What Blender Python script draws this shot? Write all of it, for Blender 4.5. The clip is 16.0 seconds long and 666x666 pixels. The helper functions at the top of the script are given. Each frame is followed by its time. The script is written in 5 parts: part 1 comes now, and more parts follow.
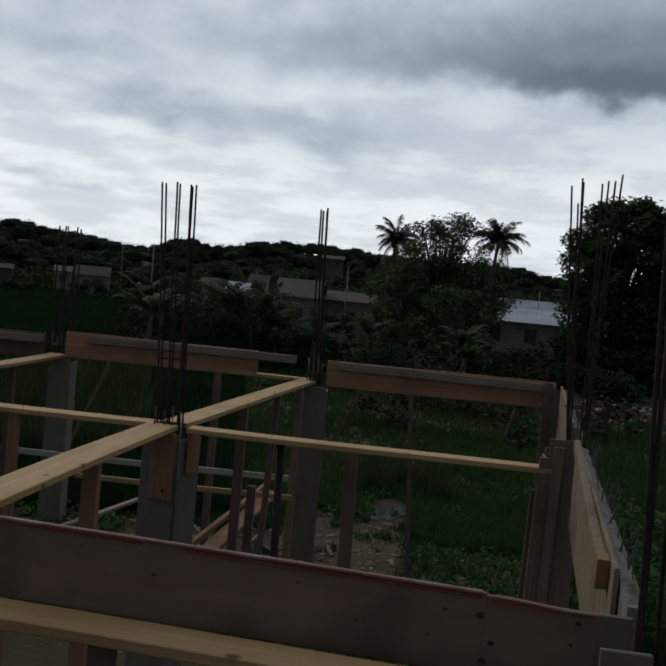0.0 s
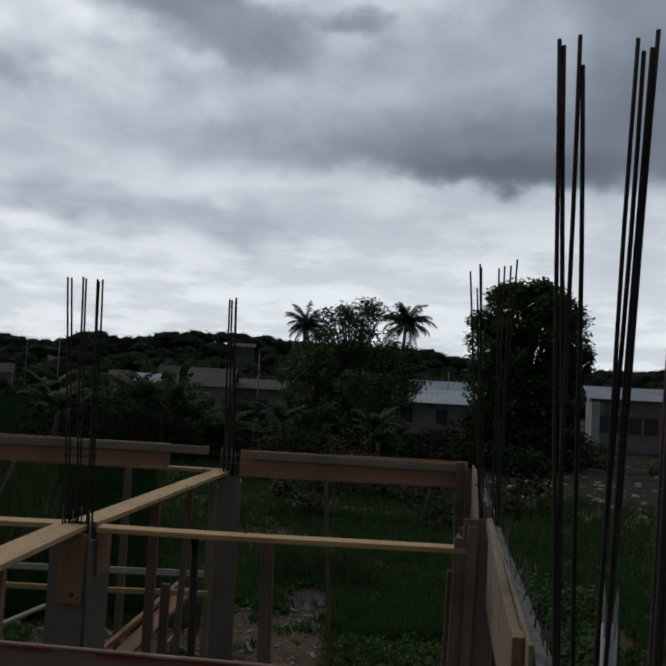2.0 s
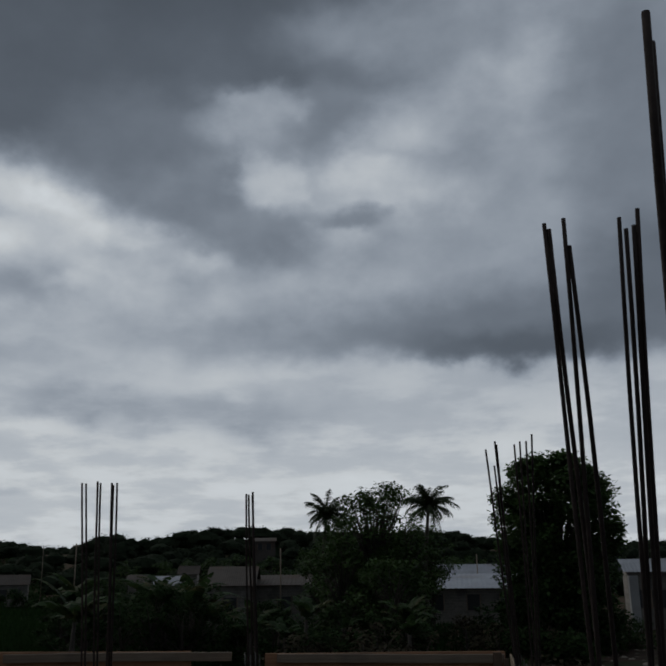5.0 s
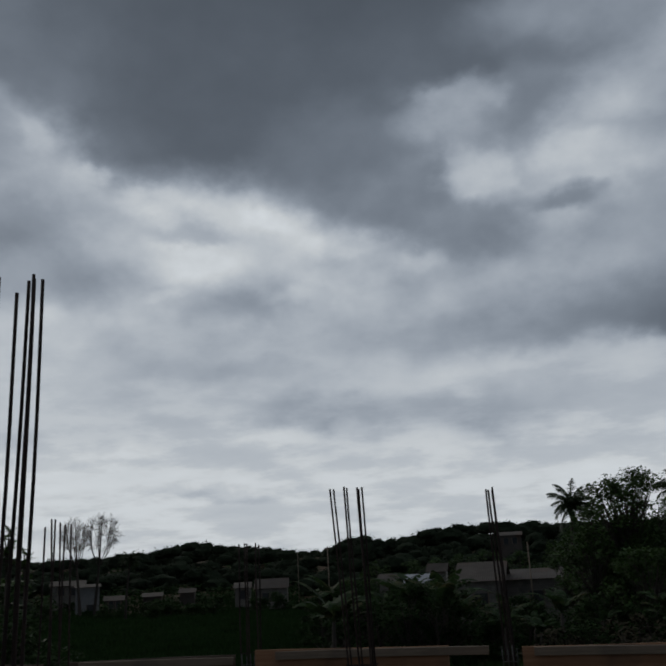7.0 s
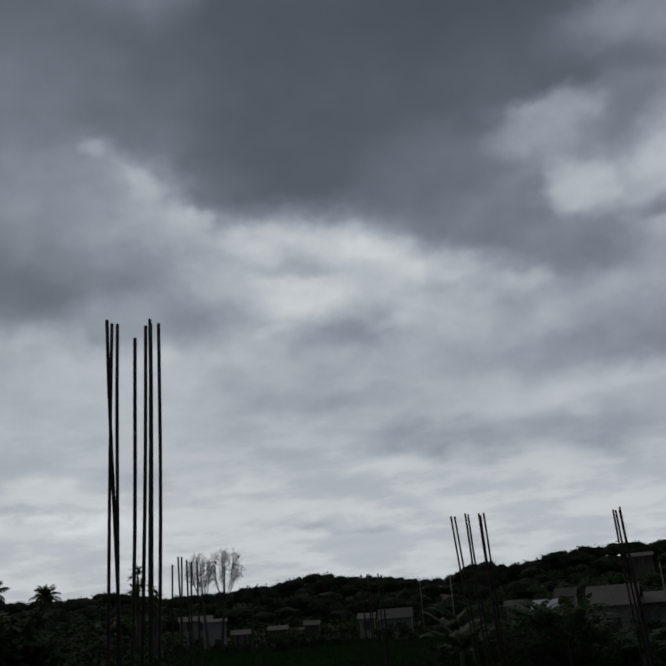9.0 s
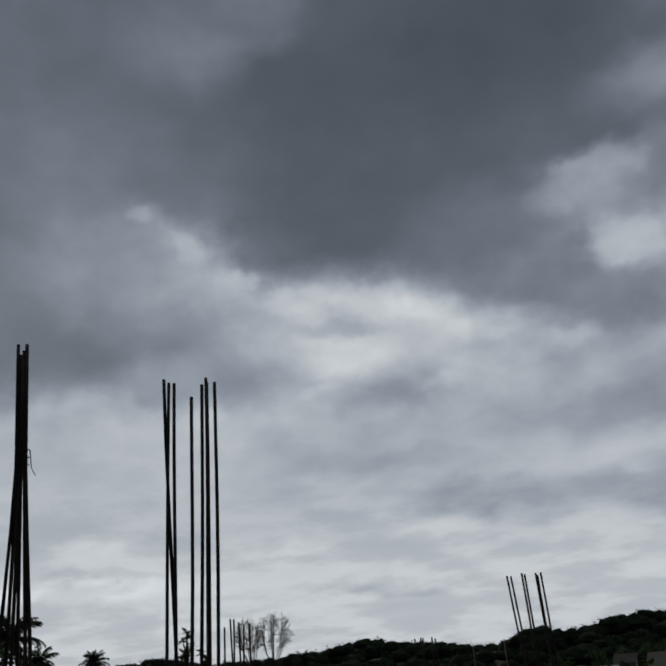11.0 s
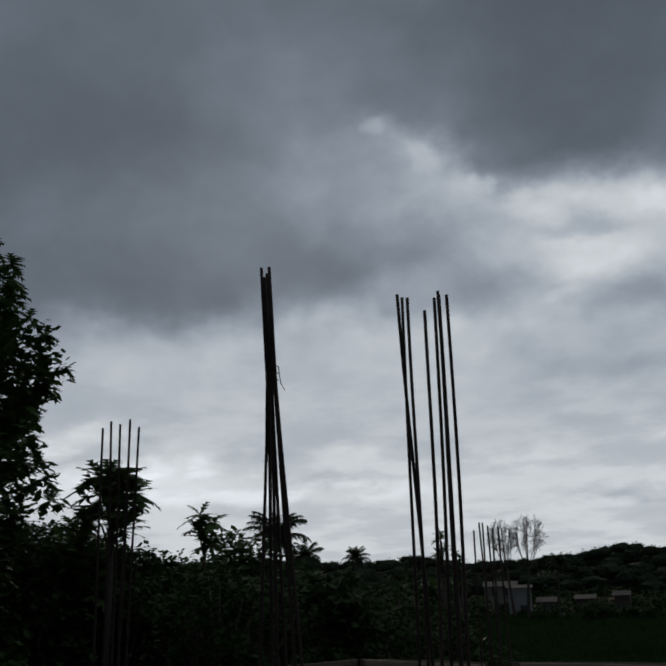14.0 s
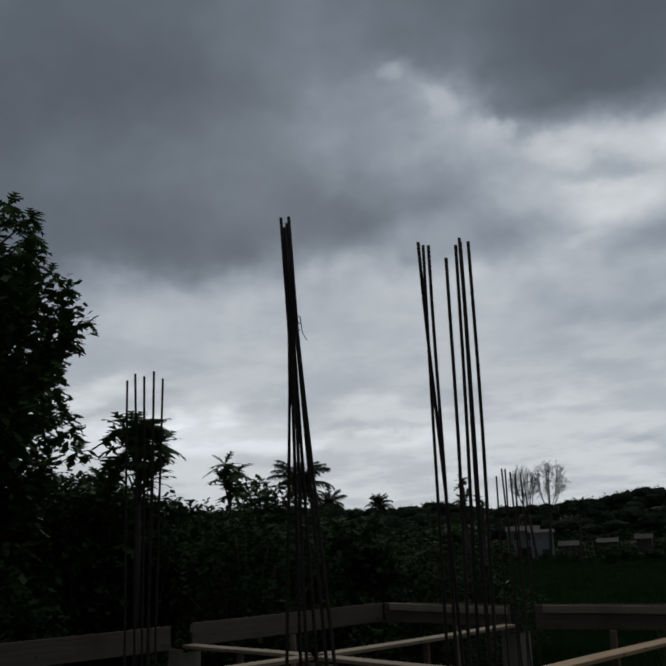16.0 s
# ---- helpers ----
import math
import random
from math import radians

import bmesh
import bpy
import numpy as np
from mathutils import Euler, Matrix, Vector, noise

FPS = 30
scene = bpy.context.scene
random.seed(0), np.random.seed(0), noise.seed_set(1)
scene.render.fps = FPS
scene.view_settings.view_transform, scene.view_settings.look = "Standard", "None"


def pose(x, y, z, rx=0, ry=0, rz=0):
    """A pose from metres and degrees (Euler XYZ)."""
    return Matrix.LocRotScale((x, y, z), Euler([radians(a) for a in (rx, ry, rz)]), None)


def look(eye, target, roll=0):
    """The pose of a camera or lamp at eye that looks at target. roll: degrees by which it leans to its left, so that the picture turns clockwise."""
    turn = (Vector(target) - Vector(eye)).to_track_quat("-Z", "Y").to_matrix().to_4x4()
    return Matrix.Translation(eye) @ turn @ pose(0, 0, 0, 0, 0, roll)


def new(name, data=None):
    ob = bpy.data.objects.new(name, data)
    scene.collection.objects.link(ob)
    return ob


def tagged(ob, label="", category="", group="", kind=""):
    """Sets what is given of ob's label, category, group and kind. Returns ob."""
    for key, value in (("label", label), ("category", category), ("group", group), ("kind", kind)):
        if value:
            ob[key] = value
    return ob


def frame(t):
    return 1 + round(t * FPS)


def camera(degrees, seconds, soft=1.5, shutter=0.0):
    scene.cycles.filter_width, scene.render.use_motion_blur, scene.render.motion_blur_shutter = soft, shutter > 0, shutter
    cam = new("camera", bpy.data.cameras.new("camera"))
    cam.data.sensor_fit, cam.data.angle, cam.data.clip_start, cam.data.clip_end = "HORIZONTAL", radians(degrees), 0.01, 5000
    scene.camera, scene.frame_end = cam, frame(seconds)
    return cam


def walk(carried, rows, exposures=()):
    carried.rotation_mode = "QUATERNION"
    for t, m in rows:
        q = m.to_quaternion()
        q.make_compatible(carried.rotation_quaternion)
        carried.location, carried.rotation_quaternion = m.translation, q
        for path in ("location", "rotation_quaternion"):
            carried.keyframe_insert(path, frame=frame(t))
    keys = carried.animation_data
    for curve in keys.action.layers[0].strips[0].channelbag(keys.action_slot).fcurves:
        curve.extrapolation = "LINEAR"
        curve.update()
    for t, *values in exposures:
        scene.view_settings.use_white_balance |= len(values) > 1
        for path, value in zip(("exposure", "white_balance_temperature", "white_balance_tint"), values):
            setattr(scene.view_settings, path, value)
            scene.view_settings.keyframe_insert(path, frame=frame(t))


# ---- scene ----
cam = camera(41.5, 16.0, soft=2.2, shutter=0.15)
PATH = [
    (0, (-0.264, -0.138, 3.413, 6.47, -2.52, 5.23)),
    (0.5, (-0.264, -0.140, 3.414, 3.97, -2.25, 4.93)),
    (0.8, (-0.263, -0.138, 3.414, 2.16, -3.76, 4.89)),
    (1, (-0.262, -0.136, 3.414, 1.04, -5.15, 5.02)),
    (1.2, (-0.258, -0.142, 3.414, 0.47, -5.51, 4.78)),
    (1.5, (-0.251, -0.150, 3.415, 0.86, -2.20, 4.08)),
    (1.8, (-0.249, -0.176, 3.422, 1.03, 1.45, 3.71)),
    (2, (-0.247, -0.194, 3.426, 1.17, 3.49, 3.10)),
    (2.5, (-0.243, -0.207, 3.427, 0.43, 6.54, 2.54)),
    (3, (-0.240, -0.219, 3.429, 0.64, 9.31, 1.82)),
    (3.2, (-0.239, -0.217, 3.430, 0.53, 10.16, 1.66)),
    (5.3, (-0.226, -0.202, 3.437, 3.14, 15.99, -1.38)),
    (5.5, (-0.225, -0.200, 3.438, 3.79, 16.14, -1.92)),
    (6, (-0.218, -0.255, 3.442, 8.51, 15.83, -1.74)),
    (6.5, (-0.203, -0.335, 3.438, 12.65, 15.37, -2.12)),
    (7, (-0.192, -0.416, 3.425, 17.36, 15.79, -2.80)),
    (7.5, (-0.198, -0.411, 3.427, 19.98, 15.25, -3.50)),
    (8, (-0.202, -0.406, 3.428, 20.66, 15.29, -3.32)),
    (8.5, (-0.211, -0.403, 3.431, 22.89, 16.57, -3.85)),
    (9, (-0.218, -0.402, 3.438, 24.49, 18.00, -4.37)),
    (11.3, (-0.245, -0.443, 3.418, 28.71, 24.02, -4.22)),
    (11.5, (-0.249, -0.445, 3.418, 29.90, 25.25, -4.09)),
    (12, (-0.218, -0.452, 3.423, 32.74, 24.54, -3.18)),
    (12.5, (-0.221, -0.445, 3.438, 36.46, 23.21, -2.78)),
    (13, (-0.210, -0.418, 3.440, 39.41, 21.48, -1.90)),
    (13.5, (-0.207, -0.419, 3.439, 41.54, 18.81, -1.66)),
    (14, (-0.201, -0.423, 3.437, 44.16, 16.88, -1.69)),
    (14.5, (-0.208, -0.415, 3.439, 45.71, 14.69, -2.55)),
    (15, (-0.210, -0.412, 3.439, 45.83, 13.66, -2.90)),
    (15.5, (-0.194, -0.437, 3.434, 45.38, 12.31, -2.82)),
    (16, (-0.208, -0.423, 3.437, 45.65, 13.65, -2.21)),
]
EXPOSURES = [(0.0, 0.55), (0.6, 0.62), (1.0, 0.95), (1.2, 1.06), (1.5, 0.88), (2.0, 0.45), (2.5, 0.2), (3.0, 0.05), (5.5, -0.03), (6.0, 0.06), (7.0, 0.05), (8.5, -0.03), (9.0, -0.04), (11.5, 0.03), (12.5, 0.1), (16.0, 0.05)]
walk(cam, [(t, pose(x, y, z, 90 + p, 0, w) @ pose(0, 0, 0, 0, 0, r)) for t, (x, y, z, w, p, r) in PATH], EXPOSURES)

# ---- sky and sun ----
SUN_AZ, SUN_EL = -48.0, 24.0      # degrees: from +y to the right, above the horizon


def make_sky():
    world = bpy.data.worlds.new("overcast_sky")
    scene.world = world
    world.use_nodes = True
    nt = world.node_tree
    nt.nodes.clear()
    N, L = nt.nodes, nt.links

    def m(op, a, b=0.0, c=None):
        n = N.new("ShaderNodeMath")
        n.operation = op
        for i, v in enumerate((a, b) if c is None else (a, b, c)):
            if isinstance(v, (int, float)):
                n.inputs[i].default_value = v
            else:
                L.new(v, n.inputs[i])
        return n.outputs[0]

    def noise_tex(vec, scale, detail, rough=0.55):
        n = N.new("ShaderNodeTexNoise")
        n.inputs["Scale"].default_value, n.inputs["Detail"].default_value, n.inputs["Roughness"].default_value = scale, detail, rough
        L.new(vec, n.inputs["Vector"])
        return n

    co = N.new("ShaderNodeTexCoord").outputs["Generated"]
    sep = N.new("ShaderNodeSeparateXYZ")
    L.new(co, sep.inputs[0])
    x, y, z = sep.outputs
    az0 = m("MULTIPLY", m("ARCTAN2", x, y), 57.2958)
    el0 = m("MULTIPLY", m("ARCSINE", z), 57.2958)
    # the cloud deck seen in perspective: streaks flatten towards the horizon
    flat = m("ADD", m("MAXIMUM", z, 0.0), 0.16)
    deck = N.new("ShaderNodeCombineXYZ")
    L.new(m("DIVIDE", x, flat), deck.inputs[0])
    L.new(m("DIVIDE", y, flat), deck.inputs[1])
    L.new(m("MULTIPLY", z, 2.0), deck.inputs[2])
    streak = noise_tex(deck.outputs[0], 2.6, 8.0, 0.56)
    wide = N.new("ShaderNodeMapping")
    wide.inputs["Scale"].default_value = (1.0, 1.0, 1.35)
    L.new(co, wide.inputs["Vector"])
    puff = noise_tex(wide.outputs[0], 5.0, 6.0, 0.45)
    puff.inputs["Distortion"].default_value = 0.25
    sw, sv = N.new("ShaderNodeSeparateColor"), N.new("ShaderNodeSeparateColor")
    L.new(noise_tex(co, 6.0, 2.0, 0.5).outputs["Color"], sw.inputs[0])
    L.new(noise_tex(wide.outputs[0], 19.0, 5.0, 0.5).outputs["Color"], sv.inputs[0])
    az = m("ADD", az0, m("ADD", m("MULTIPLY", m("SUBTRACT", sw.outputs[0], 0.5), 5.0), m("MULTIPLY", m("SUBTRACT", sv.outputs[0], 0.5), 4.2)))
    el = m("ADD", el0, m("ADD", m("MULTIPLY", m("SUBTRACT", sw.outputs[1], 0.5), 2.5), m("MULTIPLY", m("SUBTRACT", sv.outputs[1], 0.5), 2.8)))
    # brightness of the deck by height over the horizon
    ramp = N.new("ShaderNodeFloatCurve")
    L.new(m("DIVIDE", el, 90.0), ramp.inputs["Value"])
    pts = ((0.0, 0.48), (0.06, 0.51), (0.11, 0.44), (0.17, 0.42), (0.23, 0.39), (0.29, 0.34), (0.36, 0.28), (0.47, 0.20), (0.53, 0.21), (0.64, 0.40), (1.0, 0.52))
    cu = ramp.mapping.curves[0]
    cu.points[0].location, cu.points[1].location = pts[0], pts[-1]
    for p in pts[1:-1]:
        cu.points.new(*p)
    ramp.mapping.update()
    # away from the bright west the unseen deck is dimmed, to darken viewer-facing surfaces
    west = m("COSINE", m("MULTIPLY", m("SUBTRACT", az0, -18.0), 0.0174533))
    behind = m("ADD", 0.30, m("MULTIPLY", 0.70, m("SMOOTH_MIN", 1.0, m("MAXIMUM", m("ADD", m("MULTIPLY", west, 1.6), 0.25), 0.0), 0.2)))
    # the unseen sky overhead keeps full brightness, to light upward faces
    overhead = m("MINIMUM", m("MAXIMUM", m("DIVIDE", m("SUBTRACT", el0, 45.0), 25.0), 0.0), 1.0)
    behind = m("ADD", behind, m("MULTIPLY", overhead, m("SUBTRACT", 1.0, behind)))
    total = [m("MULTIPLY", ramp.outputs[0], behind)]

    def cloud(a, e, w, h, level, soft=0.5, below=None, gain=1.2):
        """A bank of cloud round an azimuth and elevation, of its own brightness, with a soft ragged rim."""
        level = level * (gain if e > 12 else 1.0)
        u, v = m("DIVIDE", m("SUBTRACT", az, a), w), m("DIVIDE", m("SUBTRACT", el, e), h)
        if below:
            v = m("MAXIMUM", v, m("DIVIDE", m("SUBTRACT", e, el), below))
        r = m("SQRT", m("ADD", m("MULTIPLY", u, u), m("MULTIPLY", v, v)))
        rim = N.new("ShaderNodeMapRange")
        rim.interpolation_type = "SMOOTHSTEP"
        L.new(r, rim.inputs[0])
        rim.inputs[1].default_value, rim.inputs[2].default_value, rim.inputs[3].default_value, rim.inputs[4].default_value = 1 - soft, 1 + soft, 1.0, 0.0
        total[0] = m("ADD", total[0], m("MULTIPLY", rim.outputs[0], m("SUBTRACT", level, total[0])))

    # high deck towards the left, darker and uneven
    cloud(-56, 38, 22, 15, 0.106, 0.5)
    cloud(-66, 25, 12, 8, 0.085, 0.5)
    cloud(-41, 37, 5, 5, 0.115, 0.8)
    cloud(-33, 43, 5, 3, 0.135, 0.8)
    cloud(-46, 32, 6, 3.4, 0.145, 0.8)
    cloud(-51, 22.4, 14, 4.8, 0.132, 0.6, 4.2)
    cloud(-41.8, 21.2, 5.0, 2.7, 0.112, 0.8)
    cloud(-58, 20.0, 8, 2.2, 0.112, 0.9)
    # lit puffs in the middle
    cloud(-21, 19.5, 13, 5.0, 0.34, 0.6)
    cloud(-27, 20.6, 4, 1.2, 0.40, 0.7)
    cloud(-18, 18.6, 5, 1.2, 0.36, 0.7)
    cloud(-23.2, 17.9, 4.4, 1.2, 0.235, 0.9)
    cloud(-27.5, 22.4, 3, 0.5, 0.27, 0.8)
    cloud(-36, 19.5, 4.5, 1.6, 0.22, 0.9)
    cloud(-17, 10.7, 4.5, 1.0, 0.31, 0.9)
    cloud(-8.5, 10.3, 4.5, 1.1, 0.32, 0.9)
    cloud(-24.5, 13.5, 5, 0.7, 0.30, 0.8)
    # the right half: greyer, with a heavy band low down
    cloud(8, 22, 16, 8, 0.215, 0.6)
    cloud(4, 29.0, 10, 4.6, 0.20, 0.6)
    cloud(9.5, 32.5, 4.5, 3.2, 0.30, 0.8)
    cloud(2, 28, 6, 1.4, 0.30, 0.9)
    cloud(19, 30, 5, 6, 0.15, 0.6)
    cloud(-3.5, 18.3, 6, 1.8, 0.275, 0.8)
    cloud(-8, 15.2, 7, 1.4, 0.25, 0.8)
    cloud(10, 15.4, 14, 2.7, 0.128, 0.6, 1.9)
    cloud(11.5, 14.3, 8, 1.1, 0.085, 0.7)
    cloud(20, 18, 7, 4.5, 0.105, 0.6)
    cloud(5, 11.6, 7, 1.2, 0.42, 0.8)
    # the heavy dark mass overhead and its tail
    cloud(-27, 24.4, 5, 0.9, 0.42, 0.7)
    cloud(-20.5, 23.0, 4, 0.9, 0.46, 0.7)
    cloud(-16, 21.5, 4, 0.9, 0.43, 0.7)
    cloud(-12, 20.0, 3, 0.8, 0.38, 0.8)
    cloud(-20, 38, 17, 10.5, 0.078, 0.36)
    cloud(-24, 30, 12, 4.6, 0.086, 0.48)
    cloud(-32.4, 28.1, 3.0, 2.4, 0.098, 0.6)
    cloud(-4, 32.6, 9, 1.9, 0.10, 0.6)
    cloud(-6, 35.5, 10, 4.4, 0.086, 0.55)
    cloud(-12, 39.5, 8, 4.5, 0.064, 0.7)
    cloud(-14.5, 27, 6.5, 3.6, 0.130, 0.55)
    cloud(-11, 23.8, 5.5, 2.3, 0.165, 0.6)
    cloud(-7, 21.8, 3.4, 1.4, 0.18, 0.7)
    cloud(-31.5, 43, 4, 2.4, 0.15, 0.8)
    # gaps where the upper light comes through
    cloud(-39.6, 25.8, 4.6, 3.0, 0.225, 0.9)
    cloud(-40.6, 30.0, 1.6, 1.0, 0.20, 0.9)
    cloud(-38.7, 28.3, 2.2, 1.3, 0.25, 0.9)
    cloud(-37.4, 26.5, 2.2, 1.4, 0.28, 0.9)
    cloud(-36.0, 24.8, 2.2, 1.1, 0.28, 0.9)
    cloud(-43.5, 27.0, 3.4, 2.4, 0.19, 0.9)
    cloud(-5.6, 24.8, 1.6, 0.9, 0.36, 0.95)
    cloud(-6.9, 26.4, 1.3, 1.0, 0.30, 0.95)
    cloud(-3.4, 26.2, 1.0, 1.3, 0.22, 0.9)
    cloud(-0.2, 25.4, 2.6, 1.0, 0.33, 0.95)
    cloud(-3.0, 23.6, 2.6, 0.6, 0.27, 0.9)
    cloud(2.5, 24.4, 4, 1.3, 0.31, 0.9)
    cloud(-7.5, 29.3, 3.2, 1.2, 0.25, 0.9)
    cloud(-3.5, 28.4, 2.4, 1.3, 0.15, 0.9)
    cloud(-2, 21.6, 1.8, 1.3, 0.29, 0.8)
    cloud(-0.9, 23.1, 2.2, 0.7, 0.165, 0.7)
    cloud(-2.6, 29.9, 2.4, 1.3, 0.145, 0.8)
    cloud(-7.3, 29.9, 2.0, 0.5, 0.25, 0.8)
    cloud(-40.8, 30.1, 0.9, 0.7, 0.25, 0.7)
    cloud(-37.4, 27.9, 1.2, 0.9, 0.31, 0.6)
    cloud(-34.9, 25.6, 1.3, 0.8, 0.32, 0.6)
    cloud(-37.4, 40.3, 3.6, 2.0, 0.155, 0.8)
    cloud(-40.5, 34.2, 2.6, 1.8, 0.128, 0.9)
    cloud(4, 33.8, 7, 2.0, 0.20, 0.8)
    cloud(18.5, 25, 4, 3, 0.14, 0.8)
    cloud(-6.6, 25.3, 1.6, 1.0, 0.34, 0.95)
    cloud(-1.0, 25.8, 2.2, 0.8, 0.34, 0.95)
    cloud(-19.5, 18.1, 1.6, 0.5, 0.33, 0.8)
    cloud(-29.5, 18.6, 1.2, 0.4, 0.36, 0.8)
    # thin streaks over the horizon
    cloud(-43, 7.5, 3.4, 0.24, 0.40, 0.8)
    cloud(-25.4, 5.8, 4, 0.4, 0.43, 0.6)
    cloud(-55, 7.6, 7, 1.0, 0.70, 0.9)
    cloud(-46, 6.6, 7, 0.6, 0.62, 0.9)
    cloud(-62, 9.8, 6, 0.5, 0.56, 0.9)
    cloud(-36, 7.9, 5, 0.5, 0.55, 0.9)
    cloud(-41, 8.6, 6, 0.6, 0.51, 0.9)
    cloud(-22, 9.2, 4, 0.8, 0.50, 0.9)
    low = m("SMOOTH_MIN", 1.0, m("MAXIMUM", m("DIVIDE", m("SUBTRACT", el0, 9.0), 9.0), 0.0), 0.1)

    def patches(tex, lo, hi):
        r = N.new("ShaderNodeMapRange")
        r.interpolation_type = "SMOOTHERSTEP"
        L.new(tex.outputs[0], r.inputs[0])
        r.inputs[1].default_value, r.inputs[2].default_value, r.inputs[3].default_value, r.inputs[4].default_value = lo, hi, -0.5, 0.5
        return r.outputs[0]

    high_deck = m("ADD", m("ADD", m("MULTIPLY", patches(puff, 0.38, 0.62), 0.22), m("MULTIPLY", m("SUBTRACT", sv.outputs[2], 0.5), 0.55)), m("MULTIPLY", m("SUBTRACT", streak.outputs[0], 0.5), 0.30))
    low_deck = m("ADD", m("MULTIPLY", patches(streak, 0.40, 0.60), 0.15), m("MULTIPLY", m("SUBTRACT", streak.outputs[0], 0.5), 0.3))
    texture = m("ADD", m("MULTIPLY", low, high_deck), m("MULTIPLY", m("SUBTRACT", 1.0, low), low_deck))
    # the thick dark banks are smoother than the lit ones
    calm = m("MINIMUM", m("ADD", 0.12, m("MULTIPLY", total[0], 3.0)), 1.0)
    lum = m("MULTIPLY", m("MAXIMUM", total[0], 0.07), m("MAXIMUM", m("ADD", 1.0, m("MULTIPLY", calm, texture)), 0.4))
    tint = N.new("ShaderNodeValToRGB")
    lum = m("MULTIPLY", lum, 1.06)
    # thick cloud is blue-grey, lit cloud nearly white
    L.new(lum, tint.inputs[0])
    tint.color_ramp.elements[0].position, tint.color_ramp.elements[1].position = 0.06, 0.55
    tint.color_ramp.elements[0].color, tint.color_ramp.elements[1].color = (0.825, 1.0, 1.25, 1), (0.94, 1.0, 1.05, 1)
    mid = tint.color_ramp.elements.new(0.28)
    mid.color = (0.875, 1.0, 1.175, 1)
    sky = N.new("ShaderNodeTexSky")
    sky.sky_type, sky.sun_disc = "NISHITA", False
    sky.sun_elevation, sky.sun_rotation = radians(SUN_EL), radians(SUN_AZ)
    deckcol = N.new("ShaderNodeVectorMath")
    deckcol.operation = "SCALE"
    L.new(tint.outputs[0], deckcol.inputs[0])
    L.new(lum, deckcol.inputs["Scale"])
    clear, cloudy = N.new("ShaderNodeBackground"), N.new("ShaderNodeBackground")
    clear.inputs["Strength"].default_value = 0.05
    L.new(sky.outputs[0], clear.inputs["Color"])
    L.new(deckcol.outputs[0], cloudy.inputs["Color"])
    mix, out = N.new("ShaderNodeMixShader"), N.new("ShaderNodeOutputWorld")
    mix.inputs[0].default_value = 0.99
    L.new(clear.outputs[0], mix.inputs[1])
    L.new(cloudy.outputs[0], mix.inputs[2])
    L.new(mix.outputs[0], out.inputs[0])


make_sky()
sun = new("sun", bpy.data.lights.new("sun", "SUN"))
sun.data.energy, sun.data.angle, sun.data.color = 0.5, radians(25), (1.0, 0.95, 0.88)
sun.matrix_world = look((0, 0, 0), (-math.sin(radians(SUN_AZ)) * math.cos(radians(SUN_EL)), -math.cos(radians(SUN_AZ)) * math.cos(radians(SUN_EL)), -math.sin(radians(SUN_EL))))


